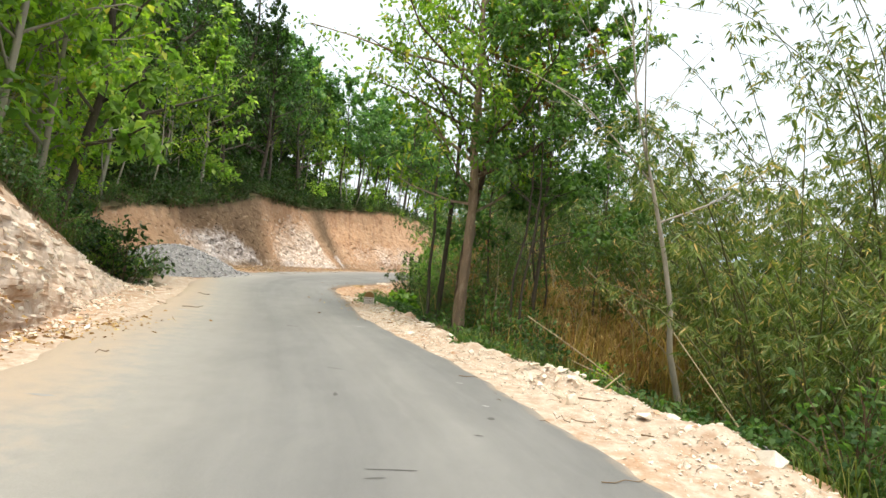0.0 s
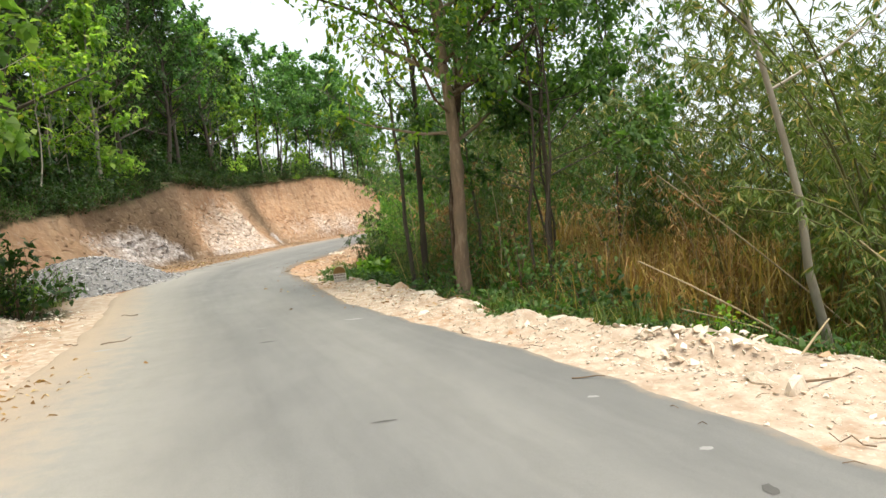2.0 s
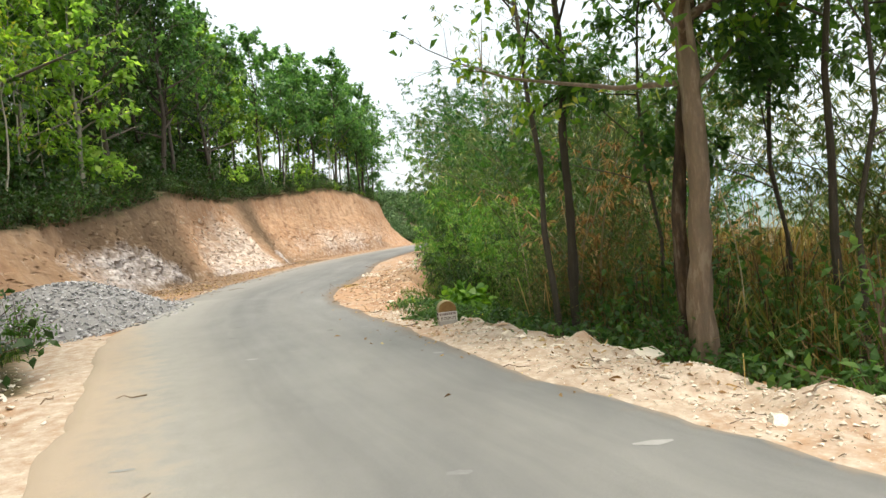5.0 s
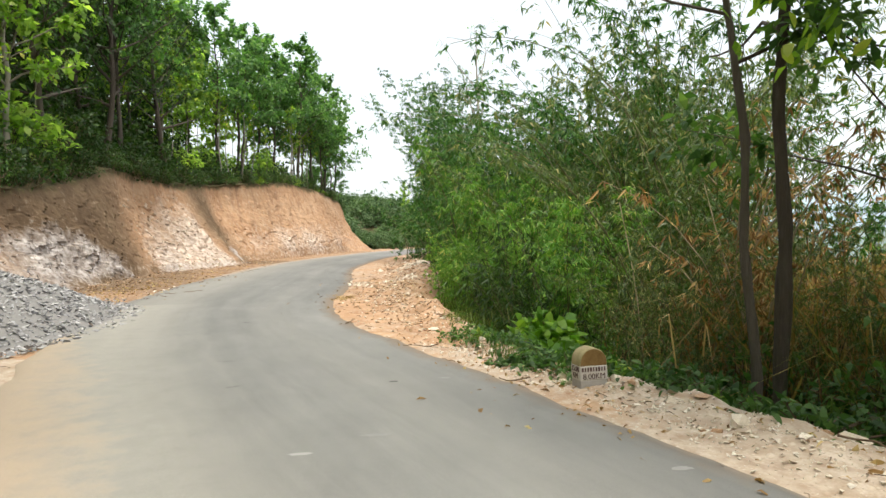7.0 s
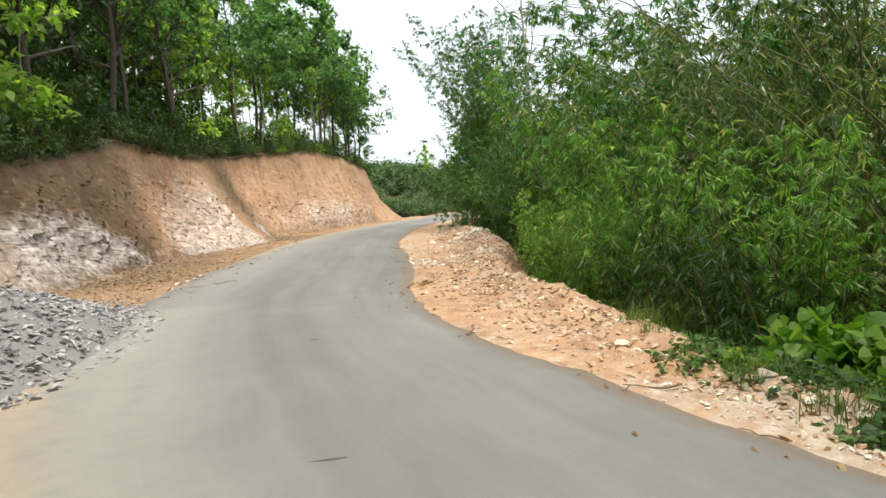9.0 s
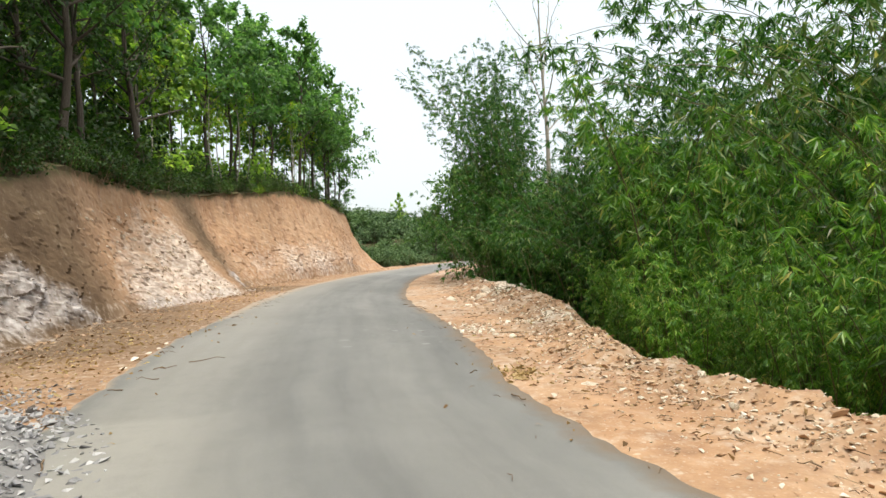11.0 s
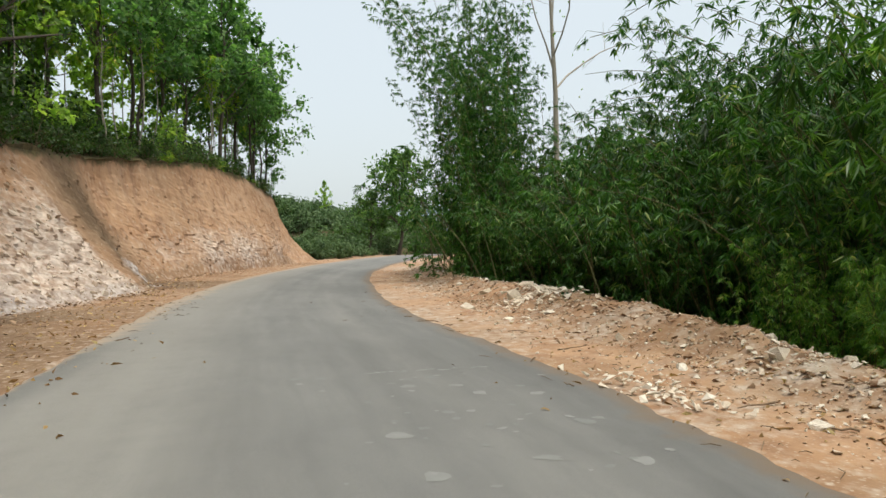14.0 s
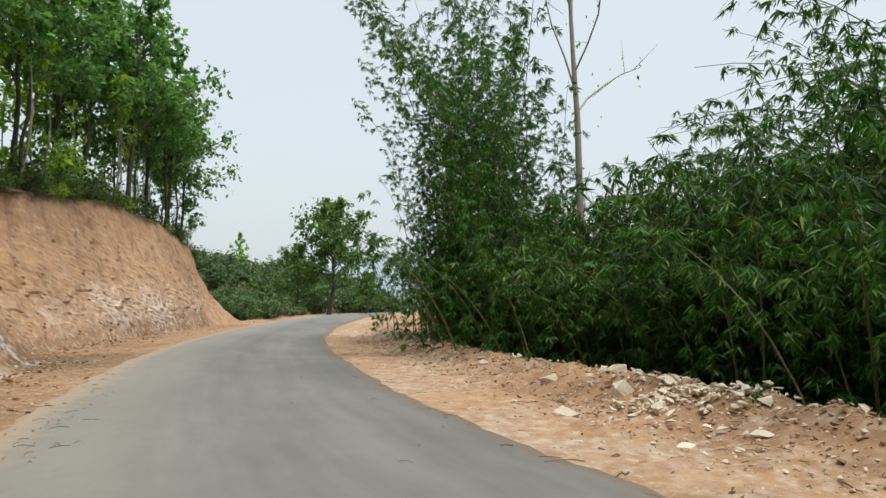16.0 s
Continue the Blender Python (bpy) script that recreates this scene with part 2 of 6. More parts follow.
# The palest leaf tones stand for highlights on glossy leaves.
BAMBOOLEAF = leaf_material("bamboo_leaf", [(0.0, (0.013, 0.055, 0.008)), (0.45, (0.034, 0.12, 0.014)), (0.75, (0.062, 0.175, 0.024)), (0.92, (0.115, 0.24, 0.05)), (1.0, (0.26, 0.31, 0.12))], (0.9, 1.0, 0.4), 0.24, 0.42, 0.32)
# The last pale stop paints the odd sky glint.
OLIVEBAMBOO = leaf_material("olive_bamboo_leaf", [(0.0, (0.045, 0.085, 0.022)), (0.5, (0.085, 0.14, 0.038)), (0.85, (0.13, 0.185, 0.058)), (1.0, (0.36, 0.32, 0.15))], (0.95, 1.0, 0.5), 0.36, 0.34, 0.5)
PALEBAMBOO = leaf_material("pale_bamboo_leaf", [(0.0, (0.056, 0.097, 0.024)), (0.5, (0.103, 0.153, 0.04)), (0.85, (0.159, 0.199, 0.064)), (1.0, (0.378, 0.286, 0.12))], (0.95, 1.0, 0.5), 0.36, 0.45)
YELLOWREED = leaf_material("yellow_reed", [(0.0, (0.16, 0.11, 0.035)), (0.4, (0.3, 0.22, 0.075)), (0.8, (0.43, 0.34, 0.13)), (1.0, (0.26, 0.28, 0.08))], (1.0, 0.9, 0.5), 0.35, 0.7)
DRYLEAF = leaf_material("dry_reed", [(0.0, (0.138, 0.075, 0.033)), (0.4, (0.276, 0.163, 0.072)), (0.8, (0.437, 0.3, 0.143)), (1.0, (0.575, 0.475, 0.26))], (1.0, 0.85, 0.5), 0.25, 0.7)
RUSTLEAF = leaf_material("rust_leaf", [(0.0, (0.12, 0.07, 0.02)), (0.5, (0.2, 0.12, 0.035)), (1.0, (0.16, 0.16, 0.04))], (1.0, 0.8, 0.4), 0.35, 0.6)
# Lighter copy of the bamboo leaf, for the brighter-lit stretch before y 36.
LITBAMBOO = leaf_material("fresh_bamboo_leaf", [(0.0, (0.055, 0.15, 0.024)), (0.5, (0.105, 0.245, 0.038)), (0.8, (0.17, 0.325, 0.062)), (0.94, (0.27, 0.39, 0.105)), (1.0, (0.45, 0.42, 0.17))], (0.95, 1.0, 0.45), 0.4, 0.36, 0.45)
# Greens greyed and paled: the distance haze is in the colour.
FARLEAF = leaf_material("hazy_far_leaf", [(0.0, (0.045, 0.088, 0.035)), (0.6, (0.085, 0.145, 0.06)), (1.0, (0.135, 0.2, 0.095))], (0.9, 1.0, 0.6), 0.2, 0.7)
MIDLEAF = leaf_material("mid_green_leaf", [(0.0, (0.032, 0.08, 0.022)), (0.5, (0.062, 0.128, 0.036)), (0.85, (0.098, 0.18, 0.052)), (1.0, (0.15, 0.23, 0.08))], (0.9, 1.0, 0.45), 0.42)
BRIGHTLEAF = leaf_material("bright_leaf", [(0.0, (0.05, 0.13, 0.018)), (0.5, (0.1, 0.21, 0.03)), (1.0, (0.18, 0.3, 0.05))], (0.95, 1.0, 0.4), 0.42, 0.42)
TEAKMID = leaf_material("teak_mid_leaf", [(0.0, (0.045, 0.112, 0.042)), (0.5, (0.082, 0.176, 0.063)), (0.85, (0.125, 0.235, 0.09)), (1.0, (0.185, 0.295, 0.125))], (0.9, 1.0, 0.45), 0.5)
GRASS = leaf_material("grass_blade", [(0.0, (0.04, 0.08, 0.015)), (0.6, (0.10, 0.15, 0.03)), (0.9, (0.18, 0.2, 0.06)), (1.0, (0.35, 0.28, 0.12))], (0.95, 1.0, 0.4), 0.3, 0.6)
BARK = rough_material("bark", [(0.25, (0.035, 0.028, 0.021)), (0.5, (0.08, 0.064, 0.05)), (0.75, (0.16, 0.136, 0.11))], 9.0, 0.95, (3, 3, 0.5), 1.0, 0.04)
REDBARK = rough_material("red_bark", [(0.3, (0.05, 0.035, 0.025)), (0.46, (0.13, 0.09, 0.062)), (0.54, (0.25, 0.16, 0.1)), (0.62, (0.46, 0.36, 0.27))], 5.5, 0.95, (2.2, 2.2, 0.55), 1.0, 0.06)
PALEBARK = rough_material("pale_bark", [(0.25, (0.16, 0.14, 0.11)), (0.5, (0.28, 0.25, 0.2)), (0.75, (0.42, 0.38, 0.32))], 8.0, 0.9, (2, 2, 0.6), 0.6, 0.02)
CULM = rough_material("bamboo_culm", [(0.2, (0.05, 0.06, 0.02)), (0.5, (0.1, 0.105, 0.04)), (0.8, (0.22, 0.19, 0.085))], 3.0, 0.5, (1, 1, 1), 0.2, 0.005)
DRYCULM = rough_material("dry_culm", [(0.2, (0.24, 0.18, 0.1)), (0.5, (0.38, 0.3, 0.18)), (0.8, (0.5, 0.43, 0.3))], 3.0, 0.7)
STRAWLEAF = leaf_material("straw_litter", [(0.0, (0.2, 0.13, 0.06)), (0.5, (0.38, 0.27, 0.13)), (1.0, (0.55, 0.43, 0.25))], (1.0, 0.9, 0.6), 0.15, 0.8)
STONE = rough_material("pale_stone", [(0.25, (0.58, 0.48, 0.37)), (0.5, (0.71, 0.62, 0.51)), (0.75, (0.82, 0.76, 0.67))], 9.0, 0.9, (1, 1, 1), 0.8, 0.02)
CLOD = rough_material("clay_clod", [(0.25, (0.41, 0.24, 0.14)), (0.5, (0.5, 0.325, 0.205)), (0.75, (0.62, 0.48, 0.35))], 8.0, 0.95, (1, 1, 1), 0.8, 0.02)
GREYSTONE = rough_material("grey_stone", [(0.25, (0.16, 0.158, 0.165)), (0.5, (0.3, 0.295, 0.302)), (0.75, (0.5, 0.49, 0.495))], 9.0, 0.85, (1, 1, 1), 0.6, 0.02)
EARTHCLOD = rough_material("earth_clod", [(0.25, (0.17, 0.1, 0.06)), (0.5, (0.28, 0.18, 0.11)), (0.75, (0.42, 0.3, 0.2))], 8.0, 0.95, (1, 1, 1), 0.8, 0.02)
TWIG = rough_material("dry_twig", [(0.25, (0.07, 0.045, 0.03)), (0.5, (0.15, 0.10, 0.065)), (0.75, (0.27, 0.2, 0.13))], 12.0, 0.9)


# ---- mesh helpers ----
def mesh_object(name, verts, faces, mat, parent=None, label="", smooth=False):
    """verts (n, 3); faces: a list of index tuples, or an array of triangles or quads."""
    me = bpy.data.meshes.new(name)
    verts = np.asarray(verts, dtype=np.float32).reshape(-1, 3)
    if isinstance(faces, np.ndarray):
        n, k = faces.shape
        me.vertices.add(len(verts)), me.loops.add(n * k), me.polygons.add(n)
        me.vertices.foreach_set("co", verts.ravel())
        me.loops.foreach_set("vertex_index", faces.ravel().astype(np.int32))
        me.polygons.foreach_set("loop_start", np.arange(n, dtype=np.int32) * k)
        me.update(calc_edges=True)
    else:
        me.from_pydata(verts.tolist(), [], faces)
    me.polygons.foreach_set("use_smooth", np.full(len(me.polygons), smooth))
    me.materials.append(mat)
    ob = new(name, me)
    if parent:
        ob.parent = parent
    if label:
        tagged(ob, label)
    return ob


def empty(name, place, label, category, group="", kind=""):
    ob = new(name)
    ob.empty_display_size = 0.2
    ob.location = place
    return tagged(ob, label, category, group, kind)


def unit(v):
    return v / np.maximum(np.linalg.norm(v, axis=-1, keepdims=True), 1e-9)


class Tubes:
    """Tapered round tubes along polylines, gathered into one mesh."""

    def __init__(self):
        self.v, self.f, self.n = [], [], 0

    def run(self, pts, radii, sides=6, lumps=None):
        pts, radii = np.asarray(pts, float), np.asarray(radii, float)
        way = unit(np.gradient(pts, axis=0))
        ref = np.where(np.abs(way[:, 2:3]) > 0.9, [[1.0, 0, 0]], [[0, 0, 1.0]])
        a = unit(np.cross(way, ref))
        b = np.cross(way, a)
        ang = np.linspace(0, 2 * np.pi, sides, endpoint=False)
        swell = np.ones((len(pts), sides)) if lumps is None else 1 + lumps.normal(0, 0.09, (len(pts), sides)) + lumps.normal(0, 0.07, (len(pts), 1))
        ring = pts[:, None] + (radii[:, None] * swell)[:, :, None] * (np.cos(ang)[None, :, None] * a[:, None] + np.sin(ang)[None, :, None] * b[:, None])
        k, m = self.n, len(pts)
        self.v.append(ring.reshape(-1, 3))
        i, j = np.meshgrid(np.arange(m - 1), np.arange(sides), indexing="ij")
        j2 = (j + 1) % sides
        self.f.append(np.stack([k + i * sides + j, k + i * sides + j2, k + (i + 1) * sides + j2, k + (i + 1) * sides + j], -1).reshape(-1, 4))
        self.n += m * sides
        return self

    def arrays(self):
        return np.concatenate(self.v), np.concatenate(self.f)


def broad_leaves(p, d, n, length, width, droop=0.25):
    """Leaves of six corners, bent along their length."""
    p, d, n = np.asarray(p), unit(np.asarray(d)), np.asarray(n)
    s = unit(np.cross(d, n))
    n = np.cross(s, d)
    L, W = np.asarray(length).reshape(-1, 1), np.asarray(width).reshape(-1, 1)
    rows = [p, p + d * L * 0.38 - s * W * 0.5 + n * L * 0.06, p + d * L * 0.38 + s * W * 0.5 + n * L * 0.06,
            p + d * L * 0.74 - s * W * 0.36 - n * L * droop * 0.4, p + d * L * 0.74 + s * W * 0.36 - n * L * droop * 0.4, p + d * L - n * L * droop]
    v = np.stack(rows, 1).reshape(-1, 3)
    base = np.arange(len(p))[:, None] * 6
    tri = np.array([[0, 2, 1], [1, 2, 4], [1, 4, 3], [3, 4, 5]])
    return v, (base[:, :, None] + tri[None]).reshape(-1, 3)


def bent_leaves(p, d, n, length, width, droop=0.3):
    """Leaves of four corners with the tip bent down."""
    p, d, n = np.asarray(p), unit(np.asarray(d)), np.asarray(n)
    s = unit(np.cross(d, n))
    n = np.cross(s, d)
    L, W = np.asarray(length).reshape(-1, 1), np.asarray(width).reshape(-1, 1)
    v = np.stack([p, p + d * L * 0.5 - s * W * 0.55, p + d * L - n * L * droop, p + d * L * 0.5 + s * W * 0.55], 1).reshape(-1, 3)
    base = np.arange(len(p))[:, None] * 4
    tri = np.array([[0, 3, 1], [1, 3, 2]])
    return v, (base[:, :, None] + tri[None]).reshape(-1, 3)


def narrow_leaves(p, d, n, length, width):
    """Lance-shaped leaves folded along the midrib."""
    p, d, n = np.asarray(p), unit(np.asarray(d)), np.asarray(n)
    s = unit(np.cross(d, n))
    n = np.cross(s, d)
    L, W = np.asarray(length).reshape(-1, 1), np.asarray(width).reshape(-1, 1)
    v = np.stack([p, p + d * L * 0.35 - s * W * 0.5 + n * W * 0.2, p + d * L, p + d * L * 0.35 + s * W * 0.5 + n * W * 0.2], 1).reshape(-1, 3)
    base = np.arange(len(p))[:, None] * 4
    tri = np.array([[0, 2, 1], [0, 3, 2]])
    return v, (base[:, :, None] + tri[None]).reshape(-1, 3)


def table(rows):
    ys, xs = np.array([r[0] for r in rows], float), np.array([r[1] for r in rows], float)

    def at(y):
        y = np.asarray(y, float)
        return sum(np.interp(y + o, ys, xs) * w for o, w in ((-0.8, 0.25), (0, 0.5), (0.8, 0.25)))

    return at


# ---- plan: places across the road for each y along it ----
ROAD_R = table([(-60, 14), (-12, 7.2), (-4, 5.4), (0, 4.5), (4.2, 3.6), (5.5, 3.1), (7.2, 2.5), (8.6, 2.0), (10.6, 1.0), (12.3, 0.2), (14.2, -0.6), (16.2, -1.18), (18.3, -1.8), (20.3, -2.5),
                (22.2, -3.15), (25, -3.6), (27, -3.58), (29, -3.36), (31, -3.26), (33, -3.18), (35.5, -3.2), (38, -3.27), (41, -3.2), (43, -3.02), (50, -2.1), (56, -0.85), (64.5, 1.9), (77, 7.2), (90, 14), (110, 26), (160, 60)])
ROAD_L = table([(-60, 6), (-12, 1.6), (-4, -0.2), (0, -0.8), (5.2, -1.9), (7.6, -2.8), (11, -3.7), (15, -5.1), (18, -6.4), (20, -7.05), (22, -7.45), (24, -7.85), (26, -8.12), (28, -8.28), (30, -8.4), (32, -8.5), (38, -8.35), (43, -8.15),
                (50, -7.2), (57, -5.5), (66, -2.6), (74, 0.6), (80, 3.6), (90, 9), (110, 21), (160, 55)])
SHOULDER = table([(-60, 18.6), (-12, 9.0), (0, 5.9), (4, 5.0), (6, 4.6), (7.7, 3.8), (9, 3.0), (11, 1.9), (13, 1.1), (15, 0.45), (16.5, -0.1), (17.5, -0.6), (18.8, -1.15), (20.2, -1.6), (21.2, -1.5), (22.5, -1.35), (25.3, -1.6),
                  (27.5, -1.75), (29.2, -1.6), (31, -1.3), (33.5, -0.45), (35, -0.4), (38, -0.05), (41, 0.45), (45, 0.55), (50, 1.0), (54, 1.9), (57, 2.5), (66, 5.2), (77, 11), (90, 18), (110, 30), (160, 66)])
THICKET = table([(-60, 19), (-12, 9.4), (0, 6.1), (4, 5.1), (6, 4.7), (7.7, 3.9), (9, 3.1), (11, 2.0), (13, 1.25), (15, 0.75), (17.5, 0.05), (18.8, -0.6), (20.5, -1.2), (22, -1.3), (25.3, -1.35),
                 (28, -1.2), (31, -0.9), (34, 0.2), (37, 0.8), (41, 1.7), (48, 1.9), (53, 2.6), (57, 3.3), (66, 6.5), (77, 12), (90, 19), (110, 31), (160, 66)])
FOOT = table([(-60, 0), (-12, -1.5), (-4, -2.4), (2, -2.9), (6.5, -3.2), (9, -3.9), (10.5, -4.6), (13.5, -5.8), (15.6, -6.8), (17.5, -9.0), (20, -10.0), (25, -10.7), (30, -11.0), (36, -11.4), (41, -11.2),
              (45.0, -10.0), (47.5, -9.2), (49, -9.0), (51, -9.5), (54, -9.2), (58, -7.9), (62, -6.3), (68, -3.9), (74.5, -1.7), (79, 0.0), (90, 5), (110, 14), (160, 40)])
CREST_H = table([(-60, 4), (-12, 3.2), (0, 2.6), (6, 2.1), (8, 1.95), (9, 1.6), (10.5, 1.35), (12.5, 0.95), (14, 0.45), (15.8, 0.35), (18, 0.7), (21, 1.6), (25, 2.35), (29, 2.6), (33, 3.0), (36.5, 3.5), (39.5, 4.25), (43, 4.2),
                 (48, 4.2), (54, 4.6), (60, 5.2), (63, 5.4), (67, 5.25), (70, 4.95), (73.5, 4.5), (74.8, 4.1), (75.5, 0.35), (80, 0.3), (90, 0.3), (160, 0.2)])
CREST_IN = table([(-60, 2), (0, 1.2), (6, 1.1), (14, 1.0), (20, 1.6), (30, 1.7), (40, 1.6), (47.5, 3.4), (52, 2.6), (60, 2.2), (67, 2.4), (74, 2.6), (80, 2), (160, 2)])
BERM = table([(-60, 0.05), (4, 0.1), (12, 0.03), (20, 0.02), (27, 0.12), (31, 0.2), (36, 0.3), (39, 0.26), (44, 0.22), (50, 0.2), (60, 0.2), (90, 0.1)])


def road_z(y):
    y = np.asarray(y, float)
    return np.interp(y, [-300, 38, 50, 85, 110, 200, 1500], [0, 0, 0.1, 0.5, 0.3, -5, -5])


def hills(x, y):
    """Rise of the land far ahead and behind the forest."""
    h = 14 * np.exp(-(((x + 70) / 60) ** 2) - ((y - 190) / 70) ** 2)
    h = h + 7 * np.exp(-(((x - 2) / 26) ** 2) - ((y - 165) / 40) ** 2)
    away = np.clip((abs(x - float(ROAD_L(y))) - 22) / 30, 0, 1) if y < 115 else 1.0
    return h * away


def fbm(x, y, z, scale, octaves=4):
    return noise.fractal(Vector((x * scale, y * scale, z * scale)), 0.9, 2.1, octaves)


# ---- the land: one sheet of cross sections, with the cut bank and the road as sheets of their own ----
near = np.arange(-10.0, 92.0, 0.14)
STATIONS = np.concatenate([[-1200, -500, -200, -90, -45, -25, -15], near, [94, 98, 104, 112, 122, 135, 150, 170, 195, 230, 280, 360, 500, 800, 1400]])
BANK_N = 52


def cross_section(y):
    """x, z and the zone colour (litter, pale rock, sand) of each column from left to right."""
    zr = float(road_z(y))
    L, R, S, F = (float(f(y)) for f in (ROAD_L, ROAD_R, SHOULDER, FOOT))
    H, inn, berm = float(CREST_H(y)), float(CREST_IN(y)), float(BERM(y))
    C = F - inn
    out = []
    for d, rise in ((1500, 2), (400, 20), (150, 22), (80, 18), (45, 13), (28, 8.5), (18, 5.5), (12, 3.6), (8, 2.3), (5, 1.4), (3, 0.8), (1.6, 0.45), (0.7, 0.22)):
        x = C - d
        n = 0.0 if d > 100 else fbm(x, y, 3, 0.35) * 0.3 * min(1, d / 3)
        fade = min(1.0, max(0.0, (72 - y) / 25))
        out.append((x, zr + H + rise * (0.12 + 0.88 * fade) + n + float(hills(x, y)), (1, 0, 0)))
    for k in range(BANK_N + 1):
        t = 1 - k / BANK_N
        x = F - inn * (1 - (1 - t) ** 1.25 if y > 17 else t)
        z = zr + H * (0.8 * t + 0.2 * t * t)
        rocky = outcrop(y, t)
        amp = min(1.0, 4 * t * (1 - t) + 0.15) * min(1.0, H / 1.5)
        n = fbm(1.7, y, z * 0.6, 0.2, 2) * 0.5 + fbm(5.1, y, z * 0.8, 1.1, 2) * 0.03
        for size, depth in ((1.0, 0.15), (2.3, 0.07)):
            spot = Vector((0.3, (y * 0.9 + z * 0.7) * 1.3 * size, (z - y * 0.35) * 2.1 * size))
            near_by = noise.voronoi(spot)[1][0]
            n += (0.28 + 0.72 * rocky) * depth * (noise.cell(near_by * 7.3) - 0.5 + 1.2 * (spot - near_by).y)
        gully = -0.05 * max(0, noise.noise(Vector((y * 1.1 + z * 0.3, 4.4, z * 0.12))) - 0.08) * (1 - rocky)
        x += amp * (n + gully + 0.16 * rocky)
        if k == 0:
            x, z = C + 0.12 * fbm(2, y, 0, 1.0), z + 0.12 * fbm(3, y, 1, 0.8)
        z += 0.015 * fbm(7, y, z, 1.2, 2) * min(1, 3 * t)
        litter = max(0.0, (t - 0.92) / 0.08 * 0.8 + 0.35 * fbm(4, y, z, 0.8)) if t > 0.88 else 0.0
        if 15.2 < y < 19.5 or y > 75.3:
            litter = 0.9
        out.append((x, z, (min(1, litter), rocky, 0.25 if t < 0.12 else 0.1)))
    for u in (0.25, 0.5, 0.75, 1.0):
        x = F + (L - 0.05 - F) * u
        n = (0.09 * fbm(x, y, 0, 0.7) + 0.05 * fbm(x, y, 5, 2.4)) * (1 - u * 0.8)
        grassy = 0.85 if 15.0 < y < 19.0 and u < 0.6 else 0.0
        out.append((x, zr + n - 0.012 * u, (grassy, 0.12, 0.25 + 0.5 * u if y < 20 else 0.05 + 0.15 * u * u)))
    for u in (0.1, 0.5, 0.9):
        out.append((L + (R - L) * u, zr - 0.05, (0, 0, 0.4)))
    for u in (0.0, 0.06, 0.12, 0.19, 0.26, 0.33, 0.4, 0.47, 0.54, 0.61, 0.68, 0.74, 0.8, 0.86, 0.91, 0.96, 1.0):
        x = R + 0.05 + (S - R - 0.05) * u
        n = (0.07 * fbm(x, y, 1, 0.9) + 0.09 * fbm(x, y, 8, 2.0, 2)) * min(1, u * 2.5) * (0.5 + 0.9 * u * u if y > 21 else 0.6 + 0.8 * u)
        n += 0.07 * fbm(x, y, 3, 2.6, 2) * min(1.0, max(0.0, (u - 0.3) * 2.5)) * (y > 21)
        ridge = berm * (math.exp(-(((u - 0.82) / 0.2) ** 2)) + 0.25 * u)
        pale = float(np.interp(y, [15.5, 19, 24, 27, 40], [0.8, 0.4, 0.25, 0.2, 0.32]))
        pale = pale + 0.35 * fbm(x, y, 2, 0.5)
        out.append((x, zr - 0.012 + n + ridge, (0.0, max(0.0, pale - 0.45) * 0.5, max(0, min(1, pale)))))
    drop = 0.55 + 0.45 * min(1.0, max(0.0, (y - 16) / 8))
    for d, z in ((0.35, -0.22), (0.8, -0.6), (1.5, -1.05), (2.6, -1.35), (4.5, -1.6), (7.5, -1.8), (12, -2.0), (20, -2.3), (35, -3), (70, -5), (160, -9), (500, -12), (1500, -12)):
        x = S + d
        n = 0.12 * fbm(x, y, 6, 0.8) if d < 40 else 0
        earth = 0.0 if d < 0.5 else (0.35 if d < 1.0 else 0.9)
        out.append((x, zr + z * drop + n + float(hills(x, y)), (earth, 0.05, 0.0)))
    return out


def outcrop(y, t):
    """How far a spot of the bank is bare pale rock, by its place along the bank and its height."""
    n = noise.noise(Vector((y * 0.55, t * 2.4, 7.7))) * 0.45 + 0.2 * noise.noise(Vector((y * 1.7, t * 6.0, 3.1)))
    first = 1.0 - max(0, (y - 14.5) / 1.5) if y < 16 else 0
    a = first * (0.75 + n) * (1 if t < 0.8 else 0.4)
    b = float(np.interp(y, [38.6, 42.0, 47.4, 48.4], [0, 0.82, 0.9, 0])) * float(np.interp(t - (0.86 - 0.07 * (47.6 - y)), [-0.36, 0.2], [1, 0]))
    slab_top = 0.16 + 0.13 * (37.8 - y)
    c = float(np.interp(y, [26.5, 30, 36.8, 38.2], [0, 0.7, 0.76, 0])) * float(np.interp(t - min(slab_top, 0.62), [-0.14, 0.12], [1, 0])) * float(np.interp(t, [0.03, 0.14], [0.35, 1]))
    d = 0.72 * math.exp(-(((y - 62.5) / 8.0) ** 2)) * max(0, 1.0 - abs(t - 0.24) / 0.34) + 0.8 * math.exp(-(((y - 50.3) / 0.9) ** 2)) * (t < 0.25)
    return max(0.0, min(1.0, max(a, b + n * 0.9 * (b > 0.1), c + n * 0.9 * (c > 0.1), d + n * min(1.0, d * 2.0))))


